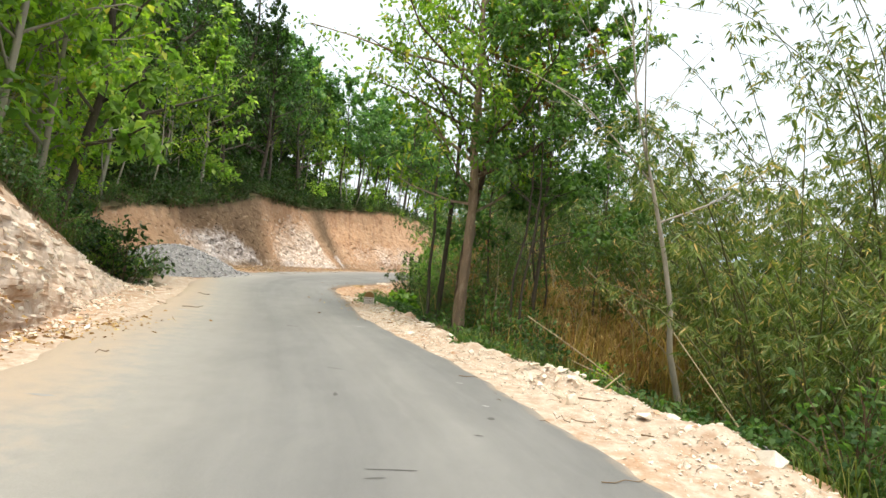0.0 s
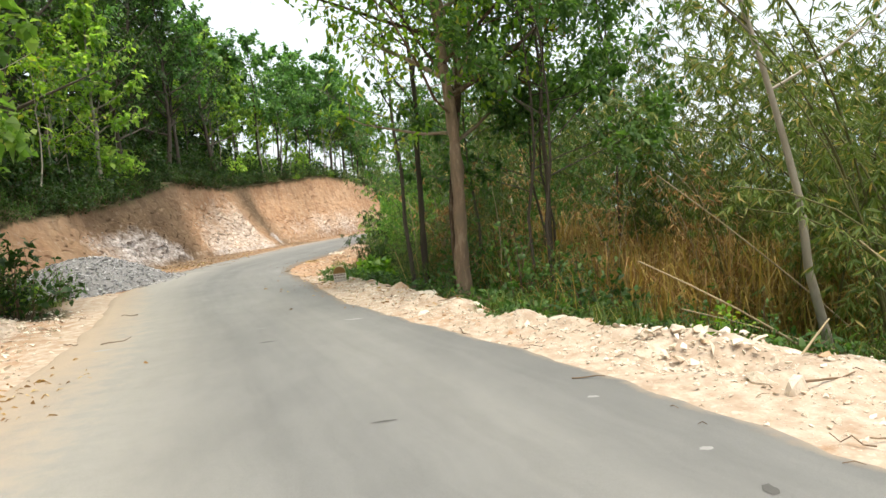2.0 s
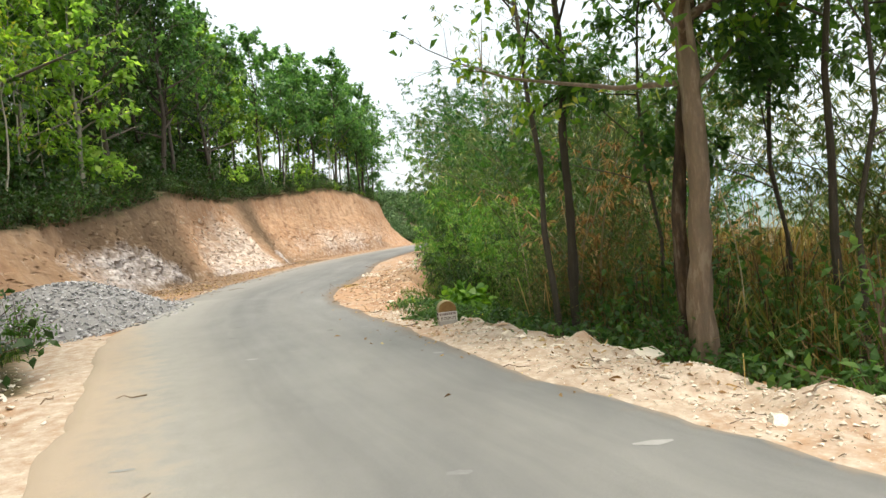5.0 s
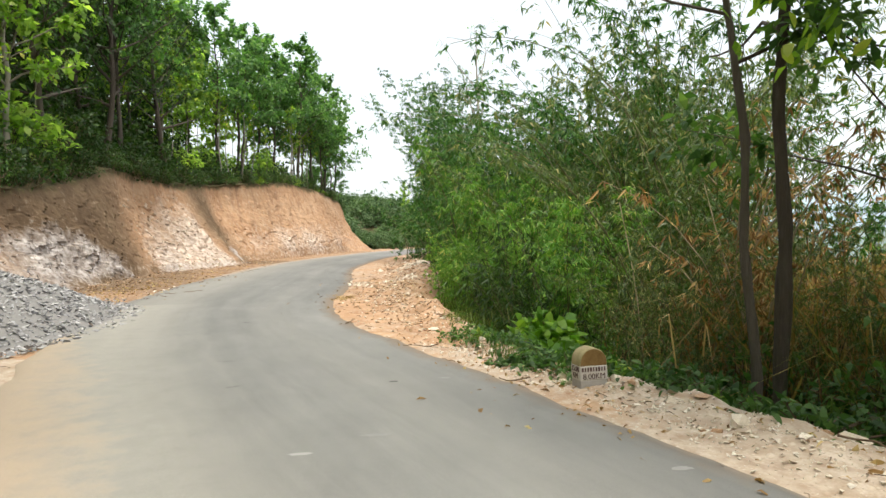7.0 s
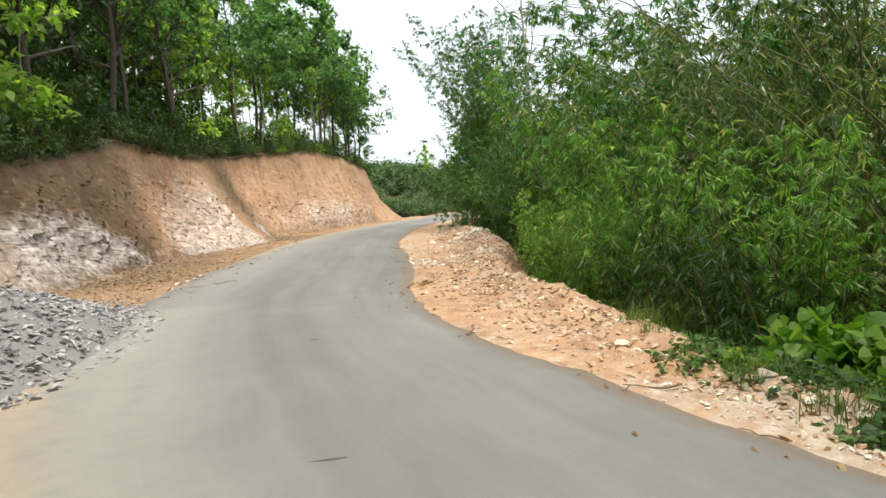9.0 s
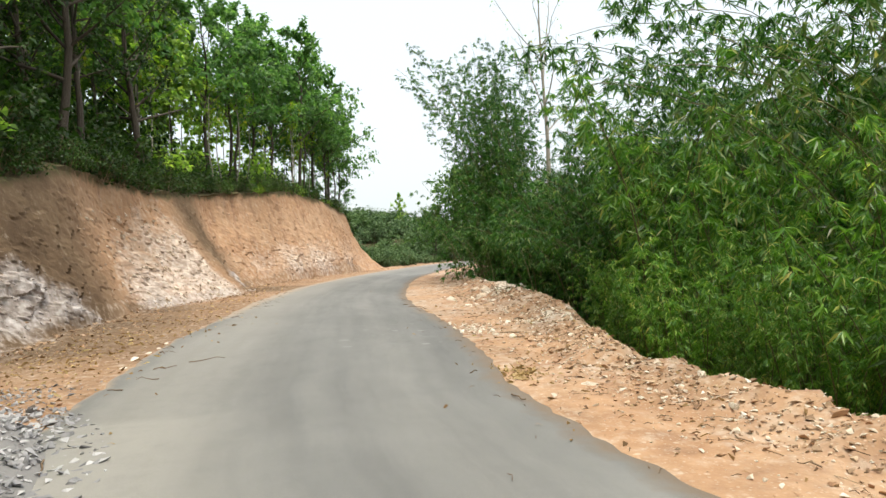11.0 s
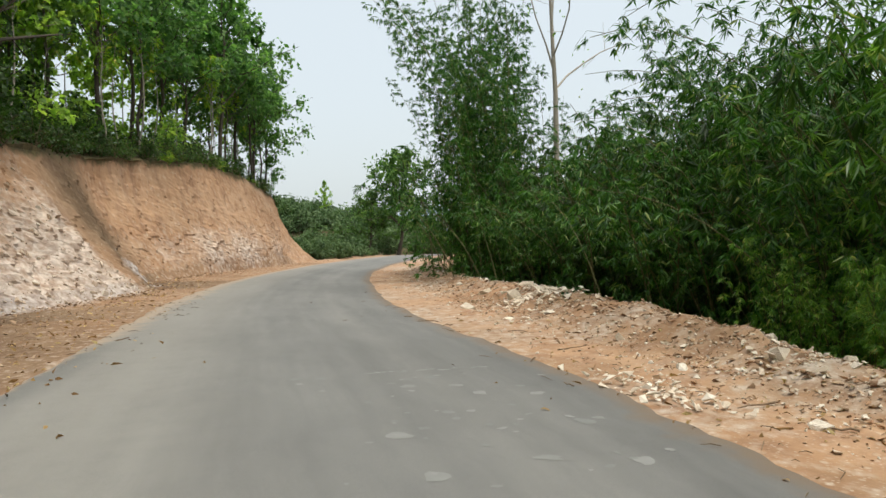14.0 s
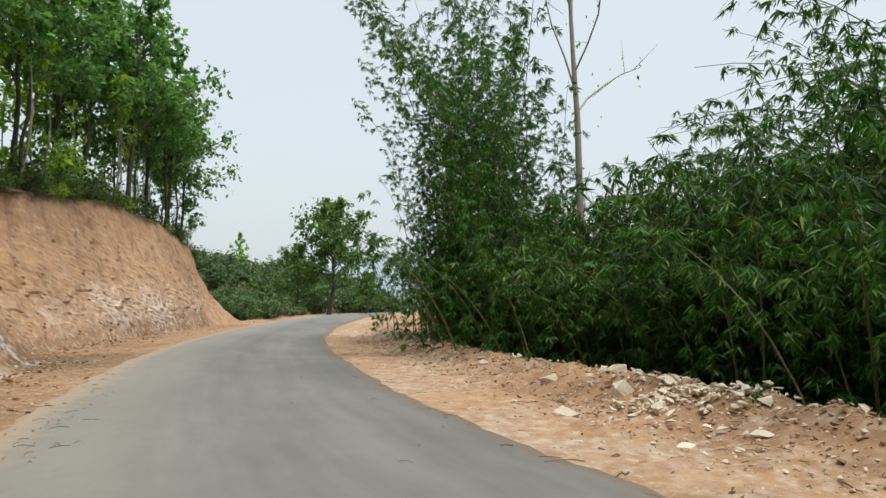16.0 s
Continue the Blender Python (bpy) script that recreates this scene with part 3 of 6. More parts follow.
def earth_brownness(y, x):
    """Browner earth along the middle of the cut, partly painted tree shade, and in patches on the far verge."""
    L, R = float(ROAD_L(y)), float(ROAD_R(y))
    if x > L:
        u = (x - R) / (float(SHOULDER(y)) - R)
        if not 0.0 < u < 1.3 or y < 23:
            return 0.0
        return max(0.0, min(0.32, (0.3 * min(1.0, max(0.0, (u - 0.35) / 0.4)) + 0.75 * noise.noise(Vector((y * 0.55, x * 1.1, 5.2))) + 0.3 * noise.noise(Vector((y * 2.1, x * 2.4, 1.2)))))) * min(1.0, (y - 23) / 4)
    d = math.exp(-(((y - 34.5) / 7.0) ** 2)) + 0.7 * math.exp(-(((y - 50.5) / 2.0) ** 2)) + (0.3 if 40 < y < 70 and x > float(FOOT(y)) - 0.3 else 0.0)
    return max(0.0, min(1.0, d * 1.25 + 0.35 * noise.noise(Vector((y * 0.4, x * 0.5, 2.2))))) * float(np.interp(x, [float(FOOT(y)) + 0.6, L - 0.1], [1, 0.7]))


GRID = [cross_section(float(y)) for y in STATIONS]
COLS = len(GRID[0])
BANK_FROM, BANK_TO = 13, 13 + BANK_N


def sheet(name, columns, mat, label, category):
    """Columns: list of column ranges of the land grid, made into one sheet."""
    verts, faces, zones = [], [], []
    for c0, c1 in columns:
        k, w = len(verts), c1 - c0 + 1
        for y, row in zip(STATIONS, GRID):
            for x, z, zone in row[c0 : c1 + 1]:
                verts.append((x, y, z))
                zones.append((*zone, earth_brownness(float(y), x)))
        for i in range(len(STATIONS) - 1):
            for j in range(w - 1):
                faces.append((k + i * w + j, k + i * w + j + 1, k + (i + 1) * w + j + 1, k + (i + 1) * w + j))
    ob = mesh_object(name, verts, faces, mat, smooth=name == "ground")
    attr = ob.data.color_attributes.new("zone", "FLOAT_COLOR", "POINT")
    attr.data.foreach_set("color", np.array(zones, dtype=np.float32).ravel())
    return tagged(ob, label, category, kind="structure")


sheet("ground", [(0, BANK_FROM), (BANK_TO, COLS - 1)], SOIL, "dry orange earth verges and leaf-strewn forest floor", "ground")
embankment = sheet("embankment", [(BANK_FROM, BANK_TO)], SOIL, "freshly cut orange clay bank with pale rock outcrops", "embankment")


ROAD_U = np.array([0, 0.02, 0.05, 0.1, 0.18, 0.28, 0.4, 0.5, 0.6, 0.72, 0.82, 0.9, 0.95, 0.98, 1.0])


def road_edges(y):
    return float(ROAD_L(y)) + 0.10 * fbm(0, y, 0, 1.3) + 0.05 * fbm(0, y, 9, 5), float(ROAD_R(y)) + 0.08 * fbm(3, y, 0, 1.1) + 0.06 * fbm(3, y, 9, 4.5)


def road_top(x, y):
    """Height of the asphalt, or None beside it."""
    L, R = road_edges(y)
    u = (x - L) / (R - L)
    if not 0.0 <= u <= 1.0:
        return None
    return float(road_z(y)) + 0.012 + float(np.interp(u, ROAD_U, 0.03 * (1 - (2 * ROAD_U - 1) ** 2) - 0.05 * (np.abs(2 * ROAD_U - 1) == 1)))


def build_road():
    ys = np.concatenate([[-200, -90, -45, -25, -15], np.arange(-10, 92, 0.2), [94, 98, 104, 112, 122, 135, 150]])
    us = ROAD_U
    verts, zones = [], []
    for y in ys:
        zr = float(road_z(y))
        L, R = road_edges(y)
        for u in us:
            crown = 0.03 * (1 - (2 * u - 1) ** 2)
            edge = -0.05 if u in (0, 1) else 0.0
            verts.append((L + (R - L) * u, y, zr + 0.012 + crown + edge))
            track = 0.62 * math.exp(-(((u - 0.24) / 0.15) ** 2)) + 0.16 * math.exp(-(((u - 0.72) / 0.1) ** 2))
            left = max(0.0, 1 - u / 0.30) * float(np.interp(u, [0.0, 0.05, 0.1], [0.15, 0.3, 1.0]) if 24 < y < 36.5 else 1.0)
            sandy = max(max(0.0, 1 - u / float(np.interp(y, [8, 19, 23, 35, 38, 44, 60], [0.34, 0.3, 0.05, 0.04, 0.14, 0.2, 0.16]))), max(0.0, 1 - (1 - u) / 0.05) * (y < 20))
            fade = 1.0 if y < 26 else 0.65
            zones.append((min(1, (track + 0.7 * left) * fade), min(1, sandy), max(0.0, 1 - (1 - u) / 0.09) * float(np.interp(y, [10, 20], [0.3, 1.0])), u))
    w = len(us)
    faces = [(i * w + j, i * w + j + 1, (i + 1) * w + j + 1, (i + 1) * w + j) for i in range(len(ys) - 1) for j in range(w - 1)]
    ob = mesh_object("road", verts, faces, ASPHALT, smooth=True)
    attr = ob.data.color_attributes.new("zone", "FLOAT_COLOR", "POINT")
    attr.data.foreach_set("color", np.array(zones, dtype=np.float32).ravel())
    tagged(ob, "worn grey asphalt road with dusty, broken edges", "road", kind="structure")


build_road()


def land_z(x, y):
    """Height of the land at a place."""
    i = int(np.clip(np.searchsorted(STATIONS, y), 1, len(STATIONS) - 1))
    a, b = GRID[i - 1], GRID[i]
    f = (y - STATIONS[i - 1]) / (STATIONS[i] - STATIONS[i - 1])
    za = np.interp(x, np.maximum.accumulate([c[0] for c in a]), [c[1] for c in a])
    zb = np.interp(x, np.maximum.accumulate([c[0] for c in b]), [c[1] for c in b])
    return float(za + (zb - za) * f)


def at_land(x, y, turn=0.0, size=1.0, sink=0.05, tilt=0.0):
    return pose(x, y, land_z(x, y) - sink, tilt, 0, turn) @ Matrix.Scale(size, 4)


# ---- plants ----
def grow_tree(name, label, seed, h, r, base, spread, limbs, twigs, leaves, leaf, bark, foliage, lean=(0, 0), droop=0.5, up=0.6, stems=1, fill=1.0, category="tree", apart=(), cut=bent_leaves, rings=10, wobble=1.0):
    """A tapered trunk with limbs and twigs, and a crown of single leaves along the twigs."""
    g = np.random.RandomState(seed)
    top = empty(name, (0, 0, 0), label, category)
    wood, pos, ways = Tubes(), [], []
    for s in range(stems):
        off = np.array([0, 0, 0.0]) if s == 0 else (np.array([*apart[s - 1], 0]) if apart else np.r_[g.normal(0, r * 2.2, 2), 0])
        hh, rr = h * (1 if s == 0 else g.uniform(0.65, 0.95)), r * (1 if s == 0 else g.uniform(0.45, 0.75))
        tt = np.linspace(0, 1, 10)
        sway = np.cumsum(g.normal(0, 0.012 * wobble * hh, (10, 2)), 0) * (tt[:, None] > 0)
        fine_t = np.linspace(0, 1, rings)
        line = np.c_[off[0] + lean[0] * tt * hh + sway[:, 0] + (s > 0) * g.normal(0, 0.05) * tt * hh, off[1] + lean[1] * tt * hh + sway[:, 1] + (s > 0) * g.normal(0, 0.05) * tt * hh, tt * hh - 0.15]
        rad = rr * (1 + 0.25 * np.exp(-fine_t * 14)) * (1 - 0.85 * fine_t)
        wood.run(np.c_[[np.interp(fine_t, tt, line[:, k]) for k in range(3)]].T, rad, 9 if rings > 12 else 7, g if rings > 12 else None)
        for i in range(limbs):
            t = base + (1 - base) * (i + g.rand()) / limbs
            at = np.array([np.interp(t, tt, line[:, k]) for k in range(3)])
            az = i * 2.399 + g.normal(0, 0.4)
            el = radians(g.uniform(5, 45) + up * 30 * t)
            q = (t - base) / (1 - base)
            length = spread * (0.55 + 0.9 * math.sin(math.pi * min(1, q * 0.8 + 0.2))) * g.uniform(0.6, 1.1) * (1.1 - 0.55 * q)
            way = np.array([math.cos(az) * math.cos(el), math.sin(az) * math.cos(el), math.sin(el)])
            pts = [at]
            for k in range(4):
                way = unit(way + g.normal(0, 0.16, 3) + np.array([0, 0, 0.07]))
                pts.append(pts[-1] + way * length / 4)
            pts = np.array(pts)
            r0 = max(0.012, rr * (1 - 0.85 * t) * 0.55)
            wood.run(pts, np.linspace(r0, r0 * 0.25, 5), 4)
            for j in range(twigs):
                u = g.uniform(0.25, 1.0)
                o = np.array([np.interp(u * 4, range(5), pts[:, k]) for k in range(3)])
                w = unit(unit(pts[-1] - pts[0]) * 0.6 + g.normal(0, 0.6, 3))
                tl = length * g.uniform(0.14, 0.34)
                end = o + w * tl + np.array([0, 0, -0.1 * tl])
                if j % 2 == 0:
                    wood.run([o, end], [r0 * 0.3, 0.004], 3)
                n = max(2, int(leaves * fill * g.uniform(0.5, 1.4)))
                pos.append(o + (end - o) * (g.rand(n, 1) ** 0.6) + g.normal(0, tl * 0.16, (n, 3)))
                ways.append(w * 0.5 + g.normal(0, 0.75, (n, 3)) + np.array([0, 0, -droop]))
    mesh_object("trunk", *wood.arrays(), bark, top, smooth=True)
    if pos:
        pos, ways = np.concatenate(pos), np.concatenate(ways)
        n = len(pos)
        size = leaf[0] * g.uniform(0.6, 1.25, n)
        nrm = g.normal(0, 0.5, (n, 3)) + np.array([0, 0, 1])
        mesh_object("crown", *cut(pos, ways, nrm, size, size * leaf[1]), foliage, top)
    return top


def grow_bamboo(label, seed, culms, length, start, bend, leaf, foliage, culm_mat, spread=0.6, per=7, step=0.3, first=0.15, twig=0.75, toward=None, category="bamboo"):
    """A clump of arching culms, each a part, with fans of hanging leaves on their side twigs."""
    g = np.random.RandomState(seed)
    top = empty("bamboo_clump", (0, 0, 0), label, category)
    pos, ways, tw = [], [], Tubes()
    for c in range(culms):
        az = g.uniform(0, 2 * math.pi) if toward is None else g.normal(toward, 0.8)
        L = length * g.uniform(0.65, 1.1)
        el = radians(g.uniform(*start))
        n = max(7, int(L / 0.6))
        fall = radians(g.uniform(*bend))
        p = np.r_[g.normal(0, spread, 2), -0.3]
        pts = [p]
        for k in range(n):
            e = el - fall * (k / n) ** 1.7
            a = az + 0.1 * math.sin(k * 0.5 + c)
            p = p + np.array([math.cos(a) * math.cos(e), math.sin(a) * math.cos(e), math.sin(e)]) * L / n
            pts.append(p)
        pts = np.array(pts)
        rad = g.uniform(0.018, 0.032)
        line = Tubes().run(pts, rad * (1 - 0.8 * np.linspace(0, 1, n + 1)), 4)
        mesh_object("culm", *line.arrays(), culm_mat, top, smooth=True)
        s = L * first
        while s < L * 0.995:
            o = np.array([np.interp(s / L * n, range(n + 1), pts[:, k]) for k in range(3)])
            for b in range(2):
                w = unit(g.normal(0, 1, 3) * np.array([1, 1, 0.35]) + np.array([0, 0, 0.25]))
                tl = twig * g.uniform(0.4, 1.15) * (1.15 - 0.6 * s / L)
                mid = o + w * tl * 0.55
                end = mid + (w * 0.7 + np.array([0, 0, -1.0])) * tl * 0.5
                if g.rand() < 0.08:
                    tw.run([o, mid, end], [0.006, 0.004, 0.002], 3)
                for q in range(2):
                    m = max(2, int(per * 0.5 * g.uniform(0.6, 1.4)))
                    at = mid + (end - mid) * g.uniform(0, 1) + (o - mid) * g.uniform(0, 0.35) + g.normal(0, 0.05, 3)
                    pos.append(at + g.normal(0, 0.015, (m, 3)))
                    ways.append(w * 0.4 + g.normal(0, 0.52, (m, 3)) * np.array([1.15, 1.15, 0.5]) + np.array([0, 0, -0.75]))
            s += step * g.uniform(0.7, 1.3)
    tagged(mesh_object("twigwork", *tw.arrays(), culm_mat, top), kind="stuff")
    pos, ways = np.concatenate(pos), np.concatenate(ways)
    n = len(pos)
    size = leaf * g.uniform(0.6, 1.25, n)
    mesh_object("foliage", *narrow_leaves(pos, ways, g.normal(0, 0.65, (n, 3)) + np.array([0, 0, 1.0]), size, size * 0.165 + 0.003), foliage, top)
    return top


def grow_shrub(name, label, seed, h, w, stems, leaves, leaf, foliage, bark=None, droop=0.3, category="shrub", cut=bent_leaves):
    """A low bush: thin stems that spread from the base, each with leaves along its upper part."""
    g = np.random.RandomState(seed)
    top = empty(name, (0, 0, 0), label, category)
    wood, pos, ways = Tubes(), [], []
    for s in range(stems):
        az, out = g.uniform(0, 2 * math.pi), g.rand() ** 0.6
        end = np.array([math.cos(az) * w * out, math.sin(az) * w * out, h * g.uniform(0.45, 1.0) * (1.05 - 0.55 * out ** 2)])
        o = np.r_[g.normal(0, w * 0.12, 2), -0.1]
        mid = o * 0.4 + end * 0.6 + np.array([0, 0, 0.12 * h])
        wood.run([o, mid, end], [0.012, 0.008, 0.003], 3)
        n = max(3, int(leaves * g.uniform(0.6, 1.4)))
        f = g.rand(n, 1)
        pos.append(np.where(f < 0.35, o + (mid - o) * (0.3 + 2 * f), mid + (end - mid) * (f - 0.3) / 0.7) + g.normal(0, 0.09 * w, (n, 3)))
        ways.append(unit(end - o) * 0.5 + g.normal(0, 0.7, (n, 3)) + np.array([0, 0, -droop]))
    tagged(mesh_object("stemwork", *wood.arrays(), bark or TWIG, top), kind="stuff")
    pos, ways = np.concatenate(pos), np.concatenate(ways)
    n = len(pos)
    size = leaf[0] * g.uniform(0.55, 1.25, n)
    mesh_object("leaves", *cut(pos, ways, g.normal(0, 0.6, (n, 3)) + np.array([0, 0, 1]), size, size * leaf[1]), foliage, top)
    return top


def blade_arrays(g, base, h, spread, width):
    """Long blades that rise and bend over, three pieces each."""
    n = len(base)
    az = g.uniform(0, 2 * np.pi, n)
    out = np.c_[np.cos(az), np.sin(az), np.zeros(n)]
    side = np.c_[-np.sin(az), np.cos(az), np.zeros(n)] * (width * g.uniform(0.6, 1.3, n))[:, None]
    H, S = (h * g.uniform(0.45, 1.15, n))[:, None], (spread * g.uniform(0.1, 1.2, n))[:, None]
    up = np.array([0, 0, 1.0])
    bow = g.uniform(0.55, 1.0, n)[:, None]
    p1, p2, p3 = base + out * S * 0.15 + up * H * 0.5, base + out * S * 0.5 + up * H * 0.85, base + out * S + up * H * bow
    v = np.stack([base - side / 2, base + side / 2, p1 - side / 2, p1 + side / 2, p2 - side * 0.35, p2 + side * 0.35, p3], 1).reshape(-1, 3)
    k = np.arange(n)[:, None] * 7
    tri = np.array([[0, 1, 3], [0, 3, 2], [2, 3, 5], [2, 5, 4], [4, 5, 6]])
    return v, (k[:, :, None] + tri[None]).reshape(-1, 3)


def grow_tuft(name, label, seed, n, r, h, spread, width, mat, category="grass", stalks=0):
    """A clump of blades; with stalks, a thing of two parts: upright stalks and the blades bending out of them."""
    g = np.random.RandomState(seed)
    base = np.c_[g.normal(0, r, (n, 2)), np.full(n, -0.06)]
    if not stalks:
        return tagged(mesh_object(name, *blade_arrays(g, base, h, spread, width), mat), label, category)
    top = empty(name, (0, 0, 0), label, category)
    tagged(mesh_object("foliage", *blade_arrays(g, base, h, spread, width), mat, top), kind="stuff")
    upright = np.c_[g.normal(0, r * 0.8, (stalks, 2)), np.full(stalks, -0.06)]
    tagged(mesh_object("stemwork", *blade_arrays(g, upright, h * 1.15, spread * 0.25, width * 0.8), DRYLEAF, top), kind="stuff")
    return top


# --- left forest on the bank ---
teak_a = grow_tree("teak_tree", "tall slender teak tree with large drooping leaves", 11, 11.5, 0.12, 0.28, 2.3, 26, 7, 17, (0.33, 0.6), PALEBARK, TEAK)
teak_b = grow_tree("teak_tree", "young teak tree with a thin dark trunk and airy crown", 12, 9.5, 0.08, 0.3, 1.8, 20, 7, 16, (0.32, 0.6), BARK, TEAK)
teak_c = grow_tree("teak_tree", "leafy teak tree with a leaning dark trunk", 13, 12.5, 0.13, 0.22, 2.7, 28, 7, 17, (0.32, 0.6), BARK, TEAK, lean=(0.05, 0.02))
dark_a = grow_tree("broadleaf_tree", "tall dark-green tree with a dense crown", 14, 14.0, 0.18, 0.22, 2.9, 28, 8, 14, (0.27, 0.5), BARK, DARKLEAF)
sapling = grow_tree("sapling", "bare pale sapling with a few leaves at the top", 15, 5.5, 0.04, 0.6, 0.9, 8, 4, 6, (0.22, 0.5), PALEBARK, LIGHTLEAF)
light_a = grow_tree("broadleaf_tree", "yellow-green young tree with a feathery crown", 16, 7.5, 0.08, 0.22, 2.1, 20, 7, 15, (0.2, 0.5), PALEBARK, LIGHTLEAF)
teak_far = grow_tree("teak_tree", "teak tree deeper in the forest", 17, 12.0, 0.12, 0.2, 2.6, 22, 6, 9, (0.5, 0.62), BARK, TEAK)

teak_d = grow_tree("teak_tree", "teak tree with a bare lower trunk and a broad rounded crown", 18, 11.0, 0.12, 0.36, 3.3, 24, 8, 17, (0.3, 0.6), BARK, TEAKMID, up=0.3)
teak_e = grow_tree("teak_tree", "slender teak tree with a spreading crown", 19, 9.0, 0.09, 0.42, 2.8, 18, 8, 16, (0.28, 0.6), BARK, TEAKMID, up=0.3, lean=(0.05, 0.0))
FOREST = "trees on the bank"
g = np.random.RandomState(5)
forest = []
protos = [teak_a, teak_b, teak_c, dark_a, light_a, teak_d, teak_e]


def crest_x(y):
    return float(FOOT(y) - CREST_IN(y))


def plant(proto, x, y, size=1.0, turn=None, group="", sink=0.1):
    turn = g.uniform(0, 360) if turn is None else turn
    ob = copy_thing(proto, at_land(x, y, turn, size, sink))
    if group:
        tagged(ob, group=group)
    return ob


y = -2.0
while y < 74:
    depth = 3 if y < 24 else 4 if y < 36 else 5 if y < 60 else 4 if y < 70 else 2
    for k in range(depth):
        back = 0.7 + 2.6 * k + g.uniform(-0.5, 1.4)
        yy = y + g.uniform(-1.4, 1.4)
        x = crest_x(yy) - back
        # Leaf kind carries forest light: paler before y 27, shade-dark up to 52.
        if y < 16:
            pr = protos[g.choice(7, p=[0.3, 0.1, 0.2, 0.05, 0.35, 0, 0])]
        elif y < 50:
            pr = protos[g.choice(7, p=[0.25, 0.1, 0.2, 0.0, 0.45, 0, 0] if y < 27 else [0.2, 0.05, 0.2, 0.15, 0.1, 0.2, 0.1] if y < 36 else [0.08, 0.0, 0.08, 0.34, 0.0, 0.35, 0.15])]
        else:
            pr = protos[g.choice(7, p=[0.12, 0.08, 0.1, 0.0, 0.0, 0.42, 0.28])]
        if k > 2:
            pr = dark_a if 29 < y < 52 and k < 5 else teak_far
        size = g.uniform(0.8, 1.12) * (1.0 if y < 70 else 0.8)
        plant(pr, x, yy, size, None, FOREST)
    y += 3.3
for x, yy, s, pr in ((-6.6, 70.0, 1.0, teak_d), (-5.6, 72.4, 0.95, teak_d), (-5.2, 73.6, 0.8, teak_e), (-4.9, 74.3, 0.8, teak_d), (-4.55, 74.5, 0.42, teak_e), (-7.6, 66.5, 1.05, teak_d)):
    plant(pr, x, yy, s, None, FOREST)
for yy, back, size in ((19.0, 2.5, 0.9), (22.0, 1.8, 1.0), (15.0, 3.0, 1.15), (17.0, 3.5, 1.0), (12.0, 2.5, 1.0), (10.5, 1.2, 1.1), (13.5, 1.4, 1.15), (15.5, 1.2, 1.0), (18.0, 1.2, 1.1), (21.0, 1.0, 0.9)):
    plant(light_a, crest_x(yy) - back, yy, size, None, FOREST)
for yy, back in ((20.5, 1.0), (23.5, 0.6), (26.0, 1.3), (27.5, 0.5), (29.2, 0.8), (31.5, 1.2), (36, 0.7), (12.5, 2.2), (44, 0.8), (50, 1.0), (56, 0.6), (59, 1.1), (65, 0.7), (67.5, 1.3), (70, 0.8)):
    plant(sapling, crest_x(yy) - back, yy, g.uniform(0.8, 1.2), None, FOREST)

shrub_a = grow_shrub("shrub", "dense dark-green undergrowth shrub", 21, 1.7, 1.2, 18, 17, (0.21, 0.45), DARKLEAF)
shrub_b = grow_shrub("shrub", "bright green shrub with broad leaves", 22, 1.3, 1.0, 24, 26, (0.15, 0.5), LIGHTLEAF, cut=broad_leaves)
shrub_c = grow_shrub("shrub", "small-leaved green roadside shrub", 23, 1.5, 1.0, 22, 24, (0.13, 0.4), MIDLEAF)
thicket = grow_shrub("tall_shrub", "tall leafy shrub under the forest trees", 25, 3.2, 1.7, 26, 16, (0.33, 0.5), TEAK)
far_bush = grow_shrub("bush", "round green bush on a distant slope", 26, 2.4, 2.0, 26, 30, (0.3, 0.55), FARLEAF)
for yy in np.arange(-3, 77, 1.15):
    for k in range(2):
        back = 0.1 + 1.5 * k + g.uniform(-0.1, 0.9)
        y2 = yy + g.uniform(-0.5, 0.5)
        # Mostly dark leaves from y 27 to 52, to paint the forest's shade.
        plant((shrub_a, shrub_b, shrub_c)[g.choice(3, p=[0.45, 0.15, 0.4] if not 27 < y2 < 52 else [0.85, 0.0, 0.15])], crest_x(y2) - back, y2, g.uniform(0.45, 0.95), None, "undergrowth")
# Dark leaf colour here stands for shade behind the trunks.
dark_thicket = grow_shrub("tall_shrub", "tall shrub filling the forest edge, leaves darkened for forest shade", 27, 3.0, 1.5, 26, 18, (0.26, 0.5), DARKLEAF)
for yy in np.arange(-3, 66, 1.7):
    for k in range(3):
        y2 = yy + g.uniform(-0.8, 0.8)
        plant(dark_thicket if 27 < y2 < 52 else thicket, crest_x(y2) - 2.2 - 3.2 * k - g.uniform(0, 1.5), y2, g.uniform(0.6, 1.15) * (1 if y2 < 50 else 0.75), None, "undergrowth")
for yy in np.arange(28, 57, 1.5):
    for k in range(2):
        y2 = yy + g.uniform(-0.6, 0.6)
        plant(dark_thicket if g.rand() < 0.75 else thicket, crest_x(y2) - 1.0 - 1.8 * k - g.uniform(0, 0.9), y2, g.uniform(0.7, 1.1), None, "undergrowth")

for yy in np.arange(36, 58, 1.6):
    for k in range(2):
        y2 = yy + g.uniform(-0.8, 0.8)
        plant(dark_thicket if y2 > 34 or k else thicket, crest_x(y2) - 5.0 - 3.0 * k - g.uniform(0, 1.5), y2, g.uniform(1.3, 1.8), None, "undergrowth")

